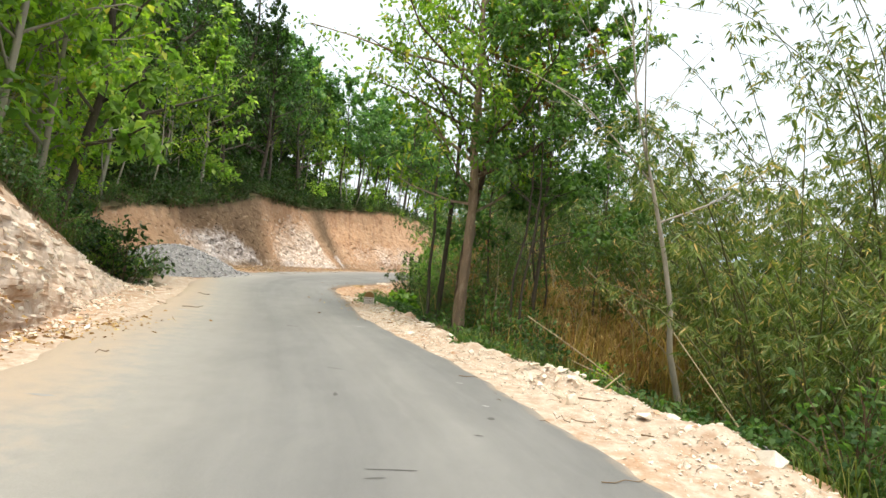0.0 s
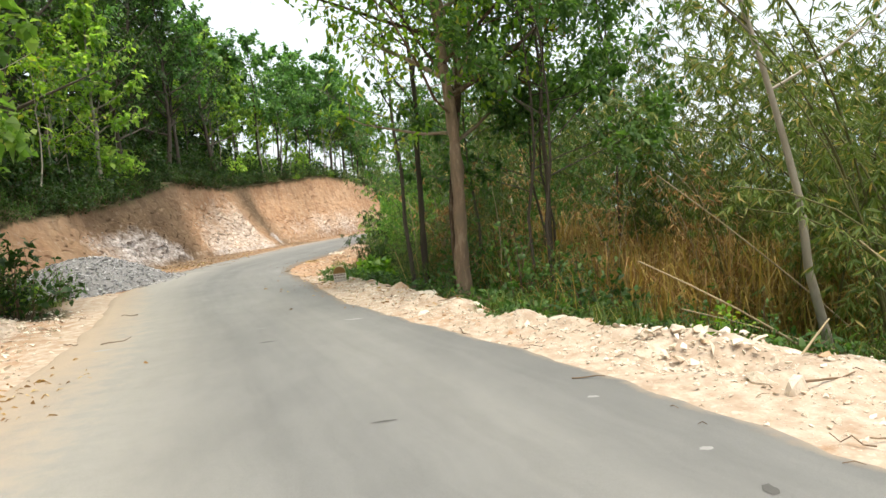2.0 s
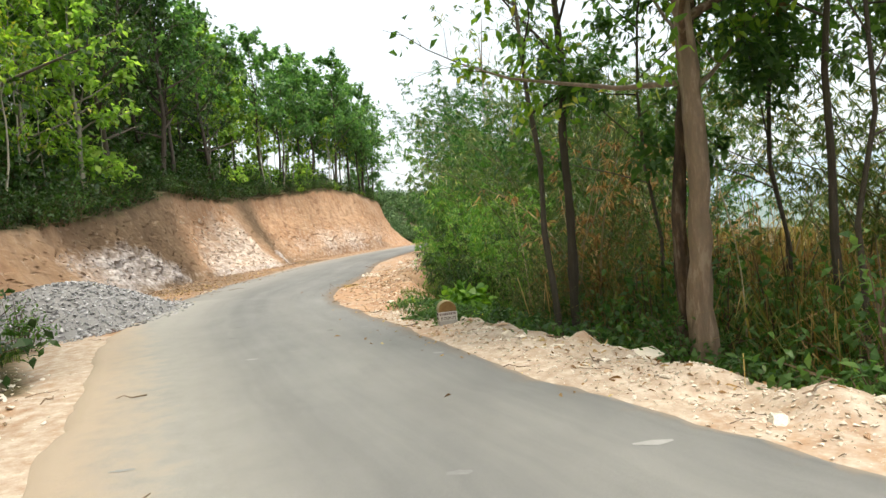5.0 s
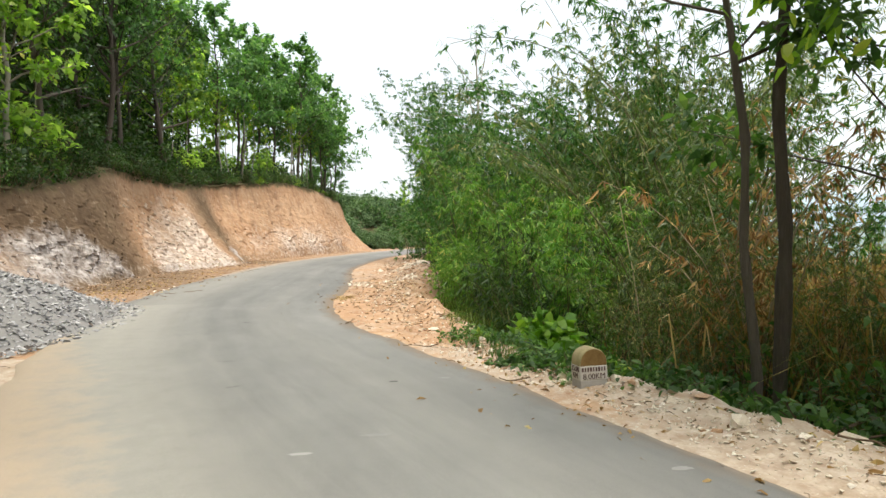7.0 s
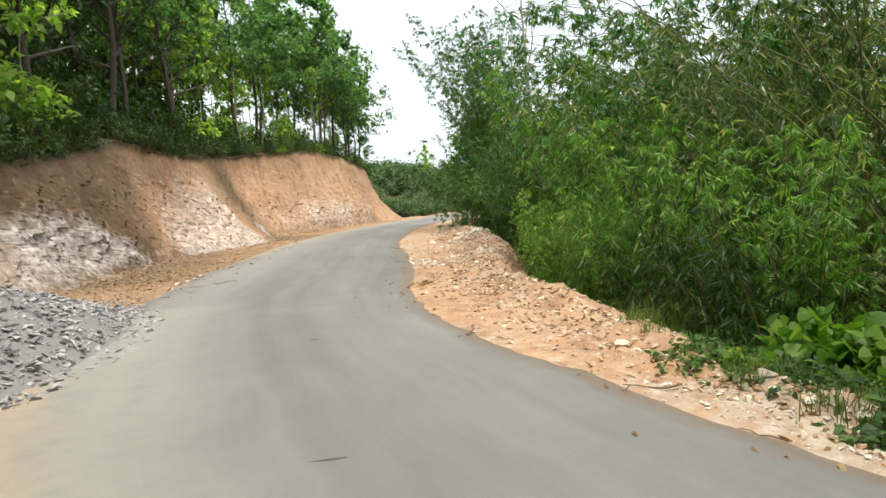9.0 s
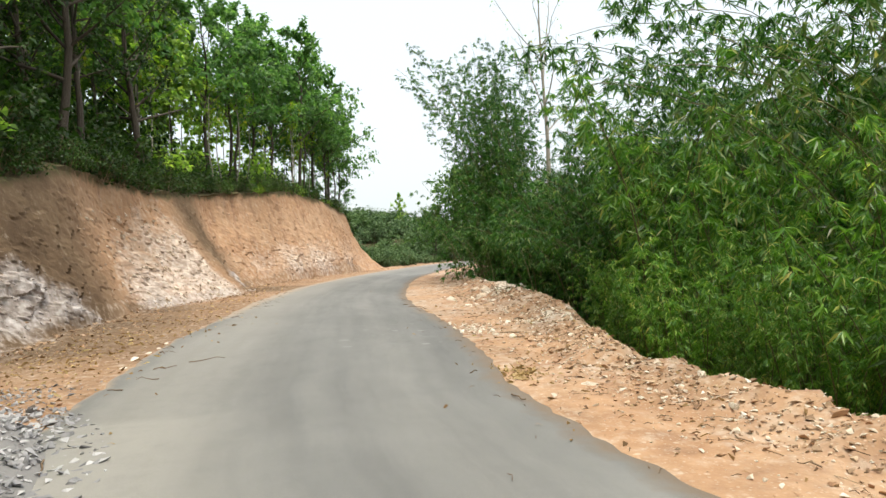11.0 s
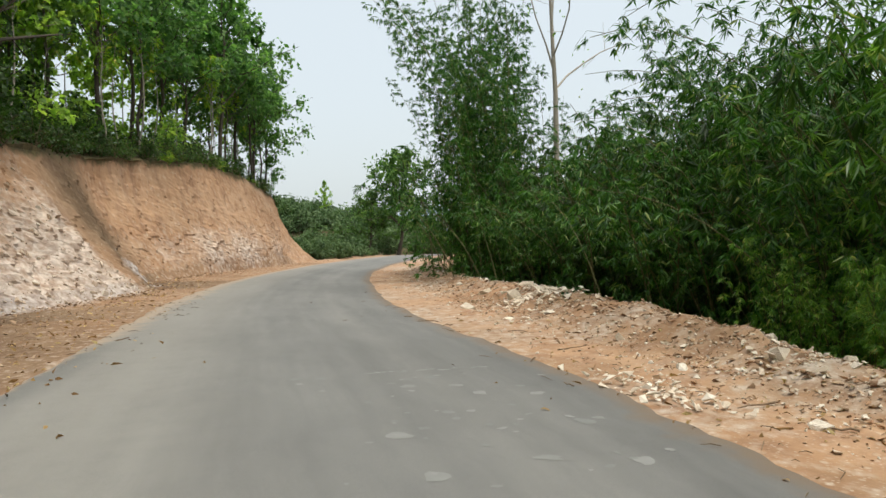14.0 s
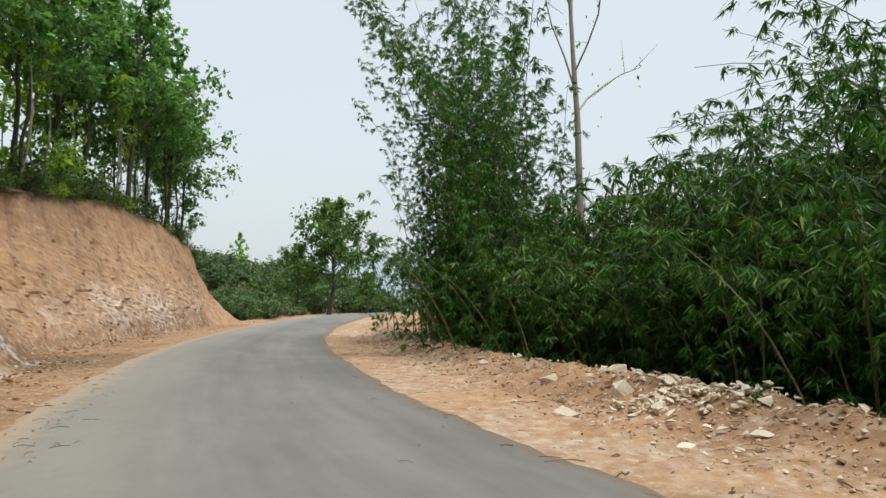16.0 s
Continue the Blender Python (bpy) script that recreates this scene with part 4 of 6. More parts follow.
for yy in np.arange(55, 73.5, 1.1):
    y2 = yy + g.uniform(-0.5, 0.5)
    plant(thicket if g.rand() < 0.5 else dark_thicket, crest_x(y2) - g.uniform(2.0, 8.0), y2, g.uniform(0.8, 1.25), None, "undergrowth")
    plant(sapling, crest_x(y2) - g.uniform(0.5, 4.0), y2 + 0.4, g.uniform(0.7, 1.15), None, FOREST)

# --- right side: bamboo thicket, roadside trees, dry reeds ---
bam_a = grow_bamboo("tall dense bamboo clump with arching leafy tops", 31, 14, 10.5, (74, 89), (50, 115), 0.21, BAMBOOLEAF, CULM, per=17, step=0.34, twig=1.2, first=0.1, spread=0.9)
bam_b = grow_bamboo("dense green bamboo clump leafy down to the ground", 32, 16, 6.6, (68, 89), (20, 85), 0.2, BAMBOOLEAF, CULM, per=20, step=0.34, twig=1.15, first=0.06, spread=0.85)
bam_g = grow_bamboo("upright green bamboo clump with short leafy twigs", 37, 18, 6.2, (78, 89), (10, 55), 0.25, LITBAMBOO, CULM, per=16, step=0.34, twig=0.85, first=0.05, spread=0.65)
bam_c = grow_bamboo("tall feathery bamboo with sparse pale leaves", 33, 9, 13.0, (80, 89), (40, 100), 0.24, PALEBAMBOO, CULM, per=8, step=0.38, twig=1.0, first=0.25)
bam_d = grow_bamboo("thin yellowing bamboo clump with dry culms", 34, 13, 5.8, (64, 88), (40, 110), 0.175, PALEBAMBOO, CULM, per=15, step=0.3, twig=0.9, first=0.06, spread=0.8)
bam_dry = grow_bamboo("withered bamboo clump with hanging brown leaves", 39, 9, 5.2, (79, 89), (20, 75), 0.19, DRYLEAF, DRYCULM, per=8, step=0.3, twig=0.7, first=0.12, spread=0.3)
# Leaf colour is darkened to stand for shade inside the thicket.
bam_in = grow_bamboo("bamboo clump filling the thicket, broad leaves darkened for inner shade", 40, 12, 6.0, (74, 89), (15, 70), 0.42, DARKLEAF, CULM, per=9, step=0.5, twig=1.0, first=0.05, spread=0.8)
bam_o = grow_bamboo("olive-green bamboo clump with drooping leafy tops", 48, 11, 7.5, (78, 89), (20, 75), 0.19, OLIVEBAMBOO, CULM, per=13, step=0.34, twig=1.0, first=0.08, spread=0.7)
bam_h = grow_bamboo("tall yellow-green bamboo clump with a full crown", 38, 12, 9.5, (72, 88), (40, 105), 0.185, PALEBAMBOO, CULM, per=15, step=0.32, twig=1.1, first=0.2, spread=0.9)
bam_e = grow_bamboo("tall green bamboo spray bending over at the tip", 35, 7, 13.0, (80, 89), (60, 140), 0.2, BAMBOOLEAF, CULM, per=19, step=0.3, twig=1.1, first=0.2)
bam_f = grow_bamboo("tall feathery green bamboo rising in upright plumes", 36, 6, 11.5, (83, 89), (15, 70), 0.17, BAMBOOLEAF, CULM, per=22, step=0.21, twig=1.0, first=0.2, spread=0.4)
BAM = "bamboo thicket"
for yy in np.arange(22.0, 56, 1.75):
    S = float(THICKET(yy))
    front = S + float(np.interp(yy, [22, 30, 36, 40, 50], [1.7, 1.8, 1.6, 0.9, 0.9])) + g.uniform(-0.2, 0.4)
    low = float(np.interp(yy, [22, 27, 30, 42, 46, 51, 53], [0.6, 0.75, 0.95, 1.0, 1.04, 0.92, 0.85]))
    plant(bam_g if yy < 36 else bam_b, front, yy + g.uniform(-0.5, 0.5), g.uniform(0.8, 1.05) * low, None, BAM)
    if 35 < yy < 53:
        plant(bam_b, front + 1.1, yy + 0.9, g.uniform(0.8, 0.95) * low, None, BAM)
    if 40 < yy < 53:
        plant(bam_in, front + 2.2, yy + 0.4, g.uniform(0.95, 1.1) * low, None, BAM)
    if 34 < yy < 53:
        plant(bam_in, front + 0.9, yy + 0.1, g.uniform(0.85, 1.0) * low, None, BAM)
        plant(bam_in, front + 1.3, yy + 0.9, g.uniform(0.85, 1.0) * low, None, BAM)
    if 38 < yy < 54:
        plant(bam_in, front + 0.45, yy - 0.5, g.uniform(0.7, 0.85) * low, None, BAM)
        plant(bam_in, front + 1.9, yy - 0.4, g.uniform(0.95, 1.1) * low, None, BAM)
    if 31 < yy < 52:
        plant(bam_b, front + 0.3, yy + 0.9, g.uniform(0.85, 1.0) * low, None, BAM)
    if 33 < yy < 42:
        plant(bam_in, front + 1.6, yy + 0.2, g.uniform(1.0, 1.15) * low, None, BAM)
    if yy < 43:
        plant(bam_a if g.rand() < 0.6 else bam_b, S + float(np.interp(yy, [22, 30, 36], [4.9, 4.6, 3.9])) + g.uniform(-0.4, 0.8), yy + g.uniform(-0.9, 0.9), g.uniform(0.85, 1.1) * float(np.interp(yy, [22, 28, 33, 36, 44], [0.65, 1, 0.95, 0.76, 0.7])), None, BAM)
# Before y 25, low dark-leaved clumps stand in for the shaded gap.
for yy in np.arange(21.8, 34, 0.9):
    plant(bam_in if yy < 25 else bam_g, float(SHOULDER(yy)) + 1.1 + g.uniform(-0.1, 0.5), yy, g.uniform(0.3, 0.44), None, BAM)
for yy in np.arange(28, 42, 2.6):
    plant(bam_a, float(THICKET(yy)) + 6.2 + g.uniform(-0.6, 1.2), yy, g.uniform(0.95, 1.15), None, BAM)
for x, yy, size in ((3.6, 38.4, 0.76), (4.2, 40.0, 0.8), (4.8, 41.4, 0.7), (5.2, 39.2, 1.0), (4.4, 37.4, 0.85), (5.6, 42.6, 0.66), (3.4, 36.8, 0.8), (6.2, 40.6, 0.95), (5.8, 37.4, 0.95), (7.4, 41.8, 0.8), (6.8, 38.6, 1.05)):
    plant(bam_a, x, yy, size, None, BAM)
for x, yy, size in ((7.5, 36, 1.0), (6.5, 31.5, 0.95), (5.0, 27.5, 0.95)):
    plant(bam_e, x, yy, size, None, BAM)
for x, yy, size in ((2.4, 48.8, 0.95), (3.1, 49.4, 1.0), (2.0, 50.2, 0.7), (3.9, 49.8, 0.92), (2.8, 50.6, 0.85), (4.9, 49.6, 0.75), (1.7, 51.6, 0.6), (2.7, 49.9, 1.12), (3.4, 50.4, 1.1), (2.1, 49.7, 1.12), (1.6, 49.8, 0.85), (1.9, 50.6, 1.1), (1.2, 50.9, 0.7)):
    plant(bam_f, x, yy, size, g.uniform(-25, 25), BAM)
for x, yy, size in ((1.7, 20.6, 0.7), (2.5, 21.6, 0.85), (2.5, 23.4, 0.95), (3.4, 23.0, 0.9), (3.2, 25.0, 1.05), (4.3, 24.6, 1.0), (2.2, 26.6, 0.9), (3.6, 27.0, 1.05), (5.4, 15.9, 0.72), (6.3, 16.4, 0.8)):
    plant(bam_o, x, yy, size, None, BAM)
for x, yy, size in ((8.5, 33, 1.0), (6.0, 27, 0.9), (4.0, 25.0, 0.8), (9.5, 12.5, 0.9), (8.5, 9.0, 0.85), (11, 15, 0.95), (9.5, 6.5, 0.9)):
    plant(bam_c, x, yy, size, None, BAM)
for x, yy, size in ((6.8, 9.2, 0.9), (8.2, 11.6, 1.0), (7.6, 7.2, 0.9), (9.2, 9.8, 1.1), (6.4, 12.6, 0.8), (8.6, 14.2, 1.0), (10.5, 12, 1.1), (7.8, 16.5, 0.9), (9.0, 4.8, 0.9), (3.0, 23.0, 0.75), (6.2, 14.6, 0.95), (7.2, 12.2, 1.0), (5.6, 16.4, 0.75), (7.6, 10.6, 1.0), (6.9, 16.0, 0.9), (7.0, 9.6, 0.95), (6.9, 6.6, 0.8), (6.3, 7.9, 0.7), (8.5, 18.5, 0.8), (9.5, 20.5, 0.85), (7.5, 22.5, 0.8), (10.5, 23.5, 0.9), (8.8, 25.5, 0.9), (12.5, 22.0, 1.0), (6.8, 17.2, 0.7), (5.8, 22.8, 0.75), (13.0, 25.0, 1.0), (13.5, 18.0, 1.1)):
    plant(bam_d, x, yy, size, None, BAM)

for x, yy, size in ((7.4, 13.0, 0.85), (8.8, 15.6, 1.0), (9.8, 13.4, 1.0), (10.8, 17.0, 1.05), (6.4, 17.6, 0.8), (7.4, 19.6, 0.85)):
    plant(bam_h, x, yy, size, None, BAM)

road_tree = grow_tree("roadside_tree", "roadside tree with several reddish-brown trunks and a light green crown", 41, 11.0, 0.14, 0.36, 2.9, 28, 8, 32, (0.145, 0.45), REDBARK, LIGHTLEAF, lean=(-0.005, 0.0), droop=0.35, stems=2, apart=((-0.13, 0.06),), wobble=0.6, cut=broad_leaves, rings=45)
plant(road_tree, 1.52, 14.75, 1.0, 0)
slim = grow_tree("slim_tree", "slim dark-trunked tree with layered green foliage", 42, 9.5, 0.034, 0.3, 2.0, 18, 8, 21, (0.18, 0.42), BARK, MIDLEAF, droop=0.35, up=0.2, fill=1.1)
for x, yy, s in ((3.7, 16.6, 1.0), (4.5, 15.4, 0.9), (2.2, 17.0, 1.0), (2.45, 13.75, 0.95), (2.65, 13.2, 0.9), (3.4, 16.0, 0.9)):
    plant(slim, x, yy, s)
rust = grow_tree("slim_tree", "slim tree with reddish young leaves", 46, 8.5, 0.06, 0.5, 1.9, 12, 6, 9, (0.2, 0.45), BARK, RUSTLEAF)
plant(rust, 3.3, 14.8, 1.0)
twin = grow_tree("twin_tree", "tall tree with two straight dark trunks", 43, 10.5, 0.08, 0.36, 2.4, 13, 5, 2, (0.2, 0.5), BARK, MIDLEAF, stems=2, apart=((-0.31, -0.1),), rings=40, lean=(-0.02, 0.0), wobble=0.5)
plant(twin, 0.85, 17.5, 1.0, 0)
bare = grow_tree("bare_tree", "almost leafless grey tree leaning over", 44, 6.5, 0.055, 0.5, 2.4, 9, 5, 1, (0.14, 0.4), PALEBARK, DARKLEAF, lean=(-0.24, -0.1), up=1.2, wobble=0.6)
plant(bare, 5.25, 9.9, 1.0, 0)
bare2 = grow_tree("bare_tree", "tall pale tree with bare upper branches", 45, 14.0, 0.15, 0.52, 3.4, 9, 6, 1, (0.14, 0.45), PALEBARK, LIGHTLEAF, up=1.5, wobble=0.25)
plant(bare2, 3.6, 46.7, 1.0, 0)
for x, yy, s in ((24, 40, 1.0), (18, 26, 0.8), (20, 21, 0.8), (22, 30, 0.9), (17, 16, 0.8), (15, 33, 0.45), (18, 12, 1.2), (14, 5, 1.1), (17, 0, 1.0), (30, 36, 1.0), (13.5, 41, 0.5)):
    plant(light_a if g.rand() < 0.5 else dark_a, x, yy, s)

for x, yy, size in ((1.6, 19.3, 0.85), (2.4, 20.0, 0.6), (3.0, 18.9, 0.5), (5.4, 13.2, 0.6), (4.4, 14.4, 0.55), (4.2, 21.5, 1.0)):
    plant(bam_dry, x, yy, size, None, BAM)
reed = grow_tuft("reed_clump", "dry rust-brown reeds in a tangled clump", 51, 380, 0.6, 1.35, 1.5, 0.014, DRYLEAF, "reeds", stalks=60)
for x, yy, s in ((4.3, 13.4, 1.0), (5.2, 14.0, 1.1), (5.8, 12.9, 1.0), (6.3, 15.0, 1.1), (4.1, 15.2, 0.9), (2.9, 18.5, 1.0), (2.4, 19.8, 1.1), (3.8, 20.0, 1.2), (5.0, 17.0, 1.1), (7.2, 13.8, 1.1), (5.0, 21.2, 1.2), (7.0, 18.0, 1.2), (3.2, 21.2, 1.1), (6.6, 23.2, 1.2)):
    plant(reed, x, yy, s * (1.35 if yy > 16.5 else 1.1), None, "dry reeds")
straw = grow_tuft("tall_grass", "clump of tall yellowing grass", 53, 300, 0.6, 1.5, 1.0, 0.016, GRASS, stalks=40)
for k in range(22):
    plant(straw, g.uniform(2.6, 8.0), g.uniform(13.0, 22.0), g.uniform(0.7, 1.2), None, "tall grass")
yellow = grow_tuft("reed_clump", "tall yellow reeds standing in the undergrowth", 54, 420, 0.65, 1.6, 1.7, 0.016, YELLOWREED, "reeds", stalks=60)
for x, yy, s in ((3.6, 13.6, 1.0), (4.7, 14.6, 1.1), (5.5, 13.4, 1.1), (3.2, 15.8, 1.0), (6.2, 12.2, 1.1), (4.4, 12.6, 0.9), (5.6, 15.4, 1.2), (6.8, 14.4, 1.2), (3.4, 18.9, 1.3), (3.7, 19.7, 1.6), (4.5, 20.6, 1.6), (5.2, 19.2, 1.6), (4.2, 18.4, 1.5)):
    plant(yellow, x, yy, s, None, "dry reeds")
tuft = grow_tuft("grass_tuft", "tuft of long green grass", 52, 160, 0.2, 0.55, 0.35, 0.012, GRASS)
for yy in np.arange(3.0, 27, 0.9):
    S = float(SHOULDER(yy))
    for k in range(2):
        plant(tuft, S + (0.35 if not 12.5 < yy < 17 else 1.3) + g.uniform(0, 1.6), yy + g.uniform(-0.3, 0.3), g.uniform(0.6, 1.3), None, "verge grass")
for x, yy, s in ((3.0, 12.2, 0.8), (5.4, 5.6, 0.9), (6.1, 6.6, 0.9), (2.0, 15.6, 0.7), (1.6, 17.9, 0.7), (0.4, 18.6, 0.6), (4.0, 10.6, 0.6), (4.9, 8.6, 0.5), (2.3, 16.8, 0.8), (0.6, 20.6, 0.8), (6.5, 5.0, 0.9), (5.8, 4.2, 0.8)):
    plant(shrub_c if g.rand() < 0.6 else shrub_a, x, yy, s, None, "verge shrubs")
for x, yy, s in ((1.9, 15.6, 1.1), (2.4, 16.4, 1.3), (2.9, 15.3, 1.2), (1.5, 16.5, 1.1), (3.4, 14.7, 1.0), (2.35, 13.1, 1.1), (2.75, 12.6, 0.9), (3.3, 12.9, 1.0), (1.0, 18.3, 0.9), (3.0, 17.4, 1.4)):
    plant(shrub_c, x, yy, s, None, "verge shrubs")
for k in range(46):
    yy = g.uniform(4.0, 21.5)
    x = float(SHOULDER(yy)) + 0.7 + g.uniform(0, 2.6)
    plant((shrub_c, shrub_a, shrub_b)[g.choice(3, p=[0.6, 0.15, 0.25])], x, yy, g.uniform(0.3, 0.6), None, "verge shrubs")
leafy = grow_shrub("leafy_shrub", "lush bright-green shrub with large rounded leaves", 29, 1.05, 0.75, 34, 34, (0.18, 0.72), BRIGHTLEAF, cut=broad_leaves)
plant(leafy, -0.7, 20.45, 1.0, 30)
plant(leafy, -0.45, 18.9, 0.5, 100)
cover = grow_shrub("ground_cover", "low green creeping leaves on the lip of the verge", 28, 0.4, 0.75, 30, 14, (0.13, 0.45), MIDLEAF, cut=broad_leaves)
for yy in np.arange(3.0, 22.5, 0.55):
    plant(cover, float(SHOULDER(yy)) + g.uniform(0.25, 0.75), yy, g.uniform(0.6, 1.0), None, "verge cover")
    plant(cover, float(SHOULDER(yy)) + g.uniform(0.9, 2.0), yy + 0.2, g.uniform(0.8, 1.4), None, "verge cover")
for k in range(34):
    yy = g.uniform(17.4, 20.8)
    plant(cover, float(SHOULDER(yy)) + g.uniform(-0.2, 0.5), yy, g.uniform(0.45, 0.8), None, "verge cover")
for x, yy, size in ((0.7, 18.5, 0.26), (1.3, 18.9, 0.34), (0.5, 19.5, 0.3), (1.9, 18.2, 0.34), (1.0, 20.0, 0.4), (2.4, 18.8, 0.42), (1.6, 19.6, 0.42), (2.2, 17.4, 0.36)):
    plant(bam_o, x, yy, size, None, BAM)
for k in range(26):
    plant(tuft if k % 4 else shrub_c, g.uniform(-9.6, -7.3), g.uniform(15.6, 18.7), g.uniform(0.4, 0.75), None, "grass by the gravel")
for k in range(16):
    yy = g.uniform(15.3, 18.2)
    plant((shrub_a, shrub_c, thicket)[k % 3], float(FOOT(yy)) - 2.4 + 2.6 * g.rand(), yy, g.uniform(0.6, 1.0) * (0.5 if k % 3 == 2 else 1.0), None, "verge shrubs")
for k in range(150):
    yy = g.uniform(0, 76)
    # Only dark-leaved shrubs from y 26 to 55, for the crest's shade.
    plant(shrub_a if 26 < yy < 55 else (tuft, shrub_c, shrub_a)[k % 3], crest_x(yy) + g.uniform(-0.6, -0.02), yy, g.uniform(0.4, 0.8), None, "crest grass")
for k in range(24):
    yy = g.uniform(17.6, 22.5)
    plant(tuft, float(SHOULDER(yy)) + g.uniform(-0.25, 0.35), yy, g.uniform(0.3, 0.55), None, "verge grass")
weed = grow_shrub("weed", "small bright green weed on bare earth", 24, 0.45, 0.32, 12, 14, (0.09, 0.5), LIGHTLEAF, cut=broad_leaves)
for x, yy, s in ((-0.5, 17.75, 0.8), (-1.55, 20.3, 0.8), (-0.1, 17.2, 0.7)):
    plant(weed, x, yy, s, None, "weeds")

# --- beyond the bend ---
round_tree = grow_tree("broadleaf_tree", "round-crowned dense green tree beside the far road", 47, 10.0, 0.2, 0.24, 4.3, 38, 10, 18, (0.36, 0.6), BARK, MIDLEAF)
for x, yy, s, pr in ((7.9, 90, 0.98, round_tree), (5.3, 92, 0.6, round_tree), (10.1, 86, 0.34, round_tree), (6.5, 138, 0.75, teak_b), (-10, 125, 0.8, round_tree), (28, 108, 0.8, round_tree)):
    plant(pr, x, yy, s, None, "distant trees")
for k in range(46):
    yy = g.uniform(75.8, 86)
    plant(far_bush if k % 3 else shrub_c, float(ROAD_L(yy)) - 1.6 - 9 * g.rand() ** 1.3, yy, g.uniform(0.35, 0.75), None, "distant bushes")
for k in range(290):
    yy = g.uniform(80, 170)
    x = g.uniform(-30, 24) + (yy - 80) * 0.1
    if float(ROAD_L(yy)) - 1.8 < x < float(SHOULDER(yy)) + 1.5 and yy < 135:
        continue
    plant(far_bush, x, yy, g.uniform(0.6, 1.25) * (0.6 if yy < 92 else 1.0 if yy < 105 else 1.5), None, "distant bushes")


def far_ridge(name, label, y, profile, mat):
    """A wooded ridge far off, with depth: a front slope, a crest and a back slope."""
    xs = np.linspace(profile[0][0], profile[-1][0], 60)
    hs = np.interp(xs, [p[0] for p in profile], [p[1] for p in profile])
    verts = []
    for x, h in zip(xs, hs):
        h = h + 3.5 * fbm(x, y, 0, 0.02) + 1.2 * fbm(x, y, 4, 0.12)
        verts += [(x, y - 90, -15), (x, y - 40, h * 0.55 + 2 * fbm(x, y, 7, 0.05)), (x, y, h), (x, y + 120, -15)]
    faces = [(i * 4 + j, i * 4 + j + 4, i * 4 + j + 5, i * 4 + j + 1) for i in range(59) for j in range(3)]
    tagged(mesh_object(name, verts, faces, mat, smooth=True), label, "hill", kind="structure")


# Aerial haze is mixed into both ridge colours.
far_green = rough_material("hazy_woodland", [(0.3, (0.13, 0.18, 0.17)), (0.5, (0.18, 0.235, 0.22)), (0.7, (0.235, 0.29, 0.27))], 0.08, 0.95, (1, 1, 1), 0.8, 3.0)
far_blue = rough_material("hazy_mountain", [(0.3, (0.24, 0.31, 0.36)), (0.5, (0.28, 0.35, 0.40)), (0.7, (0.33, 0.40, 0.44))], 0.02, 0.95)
far_ridge("backdrop_ridge", "wooded ridge in the distance, its green paled by painted haze", 420, [(-500, 10), (-150, 22), (-40, 16), (40, 10), (120, 4), (400, 6)], far_green)
far_ridge("backdrop_mountain", "mountain on the horizon, coloured blue for haze", 900, [(-900, 10), (-300, 30), (0, 26), (150, 38), (300, 72), (420, 58), (700, 66), (1200, 30)], far_blue)

# ---- stones, gravel, sticks and litter ----
def stone_arrays(seed, flat=0.6, n=13):
    """An angular stone: the hull of random points on a squashed ball, about 1 across."""
    r = np.random.RandomState(seed)
    bm = bmesh.new()
    for p in unit(r.normal(0, 1, (n, 3))) * r.uniform(0.38, 0.55, (n, 1)) * np.array([1.0, 0.8, flat]):
        bm.verts.new(p)
    hull = bmesh.ops.convex_hull(bm, input=bm.verts)
    bmesh.ops.delete(bm, geom=[v for v in bm.verts if not v.link_faces], context="VERTS")
    bmesh.ops.triangulate(bm, faces=bm.faces)
    bm.verts.index_update()
    v = np.array([tuple(q.co) for q in bm.verts])
    f = np.array([[q.index for q in fc.verts] for fc in bm.faces])
    bm.free()
    return v, f


STONES = [stone_arrays(100 + k, (0.55, 0.7, 0.45, 0.8)[k % 4], 11) for k in range(8)]
CHIPS = [stone_arrays(200 + k, 0.5, 7) for k in range(10)]


def scatter(name, label, category, places, sizes, seed, mat, parent=None, lift=0.15):
    """Many small angular chips as one mesh, each turned its own way."""
    r = np.random.RandomState(seed)
    vs, fs, k = [], [], 0
    for (x, y, z), size in zip(places, sizes):
        v, f = CHIPS[r.randint(len(CHIPS))]
        m = np.array(Euler(r.uniform(-0.5, 0.5, 2).tolist() + [r.uniform(0, 6.3)]).to_matrix())
        vs.append((v * (size, size, size * 0.65)) @ m.T + (x, y, z + size * lift))
        fs.append(f + k)
        k += len(v)
    ob = mesh_object(name, np.concatenate(vs), np.concatenate(fs), mat, parent)
    return tagged(ob, label, category if not parent else "", kind="stuff")


def stone(place, size, label, mat=STONE, group="", kind=0, turn=0.0, tilt=0.0):
    v, f = STONES[kind % 8]
    key = "stone_mesh_%d_%s" % (kind % 8, mat.name)
    me = bpy.data.meshes.get(key)
    if me is None:
        ob = mesh_object("stone", v, f, mat)
        me = ob.data
        me.name = key
    else:
        ob = new("stone", me)
    sx, sy, sz = size
    ob.matrix_basis = pose(*place, tilt, 0, turn) @ Matrix.Diagonal((sx, sy, sz, 1))
    return tagged(ob, label, "stone", group)


def on_land(x, y, size, label, mat=STONE, group="", kind=0, turn=0.0, tilt=0.0):
    return stone((x, y, land_z(x, y) + size[2] * 0.04), size, label, mat, group, kind, turn, tilt)


r = np.random.RandomState(77)
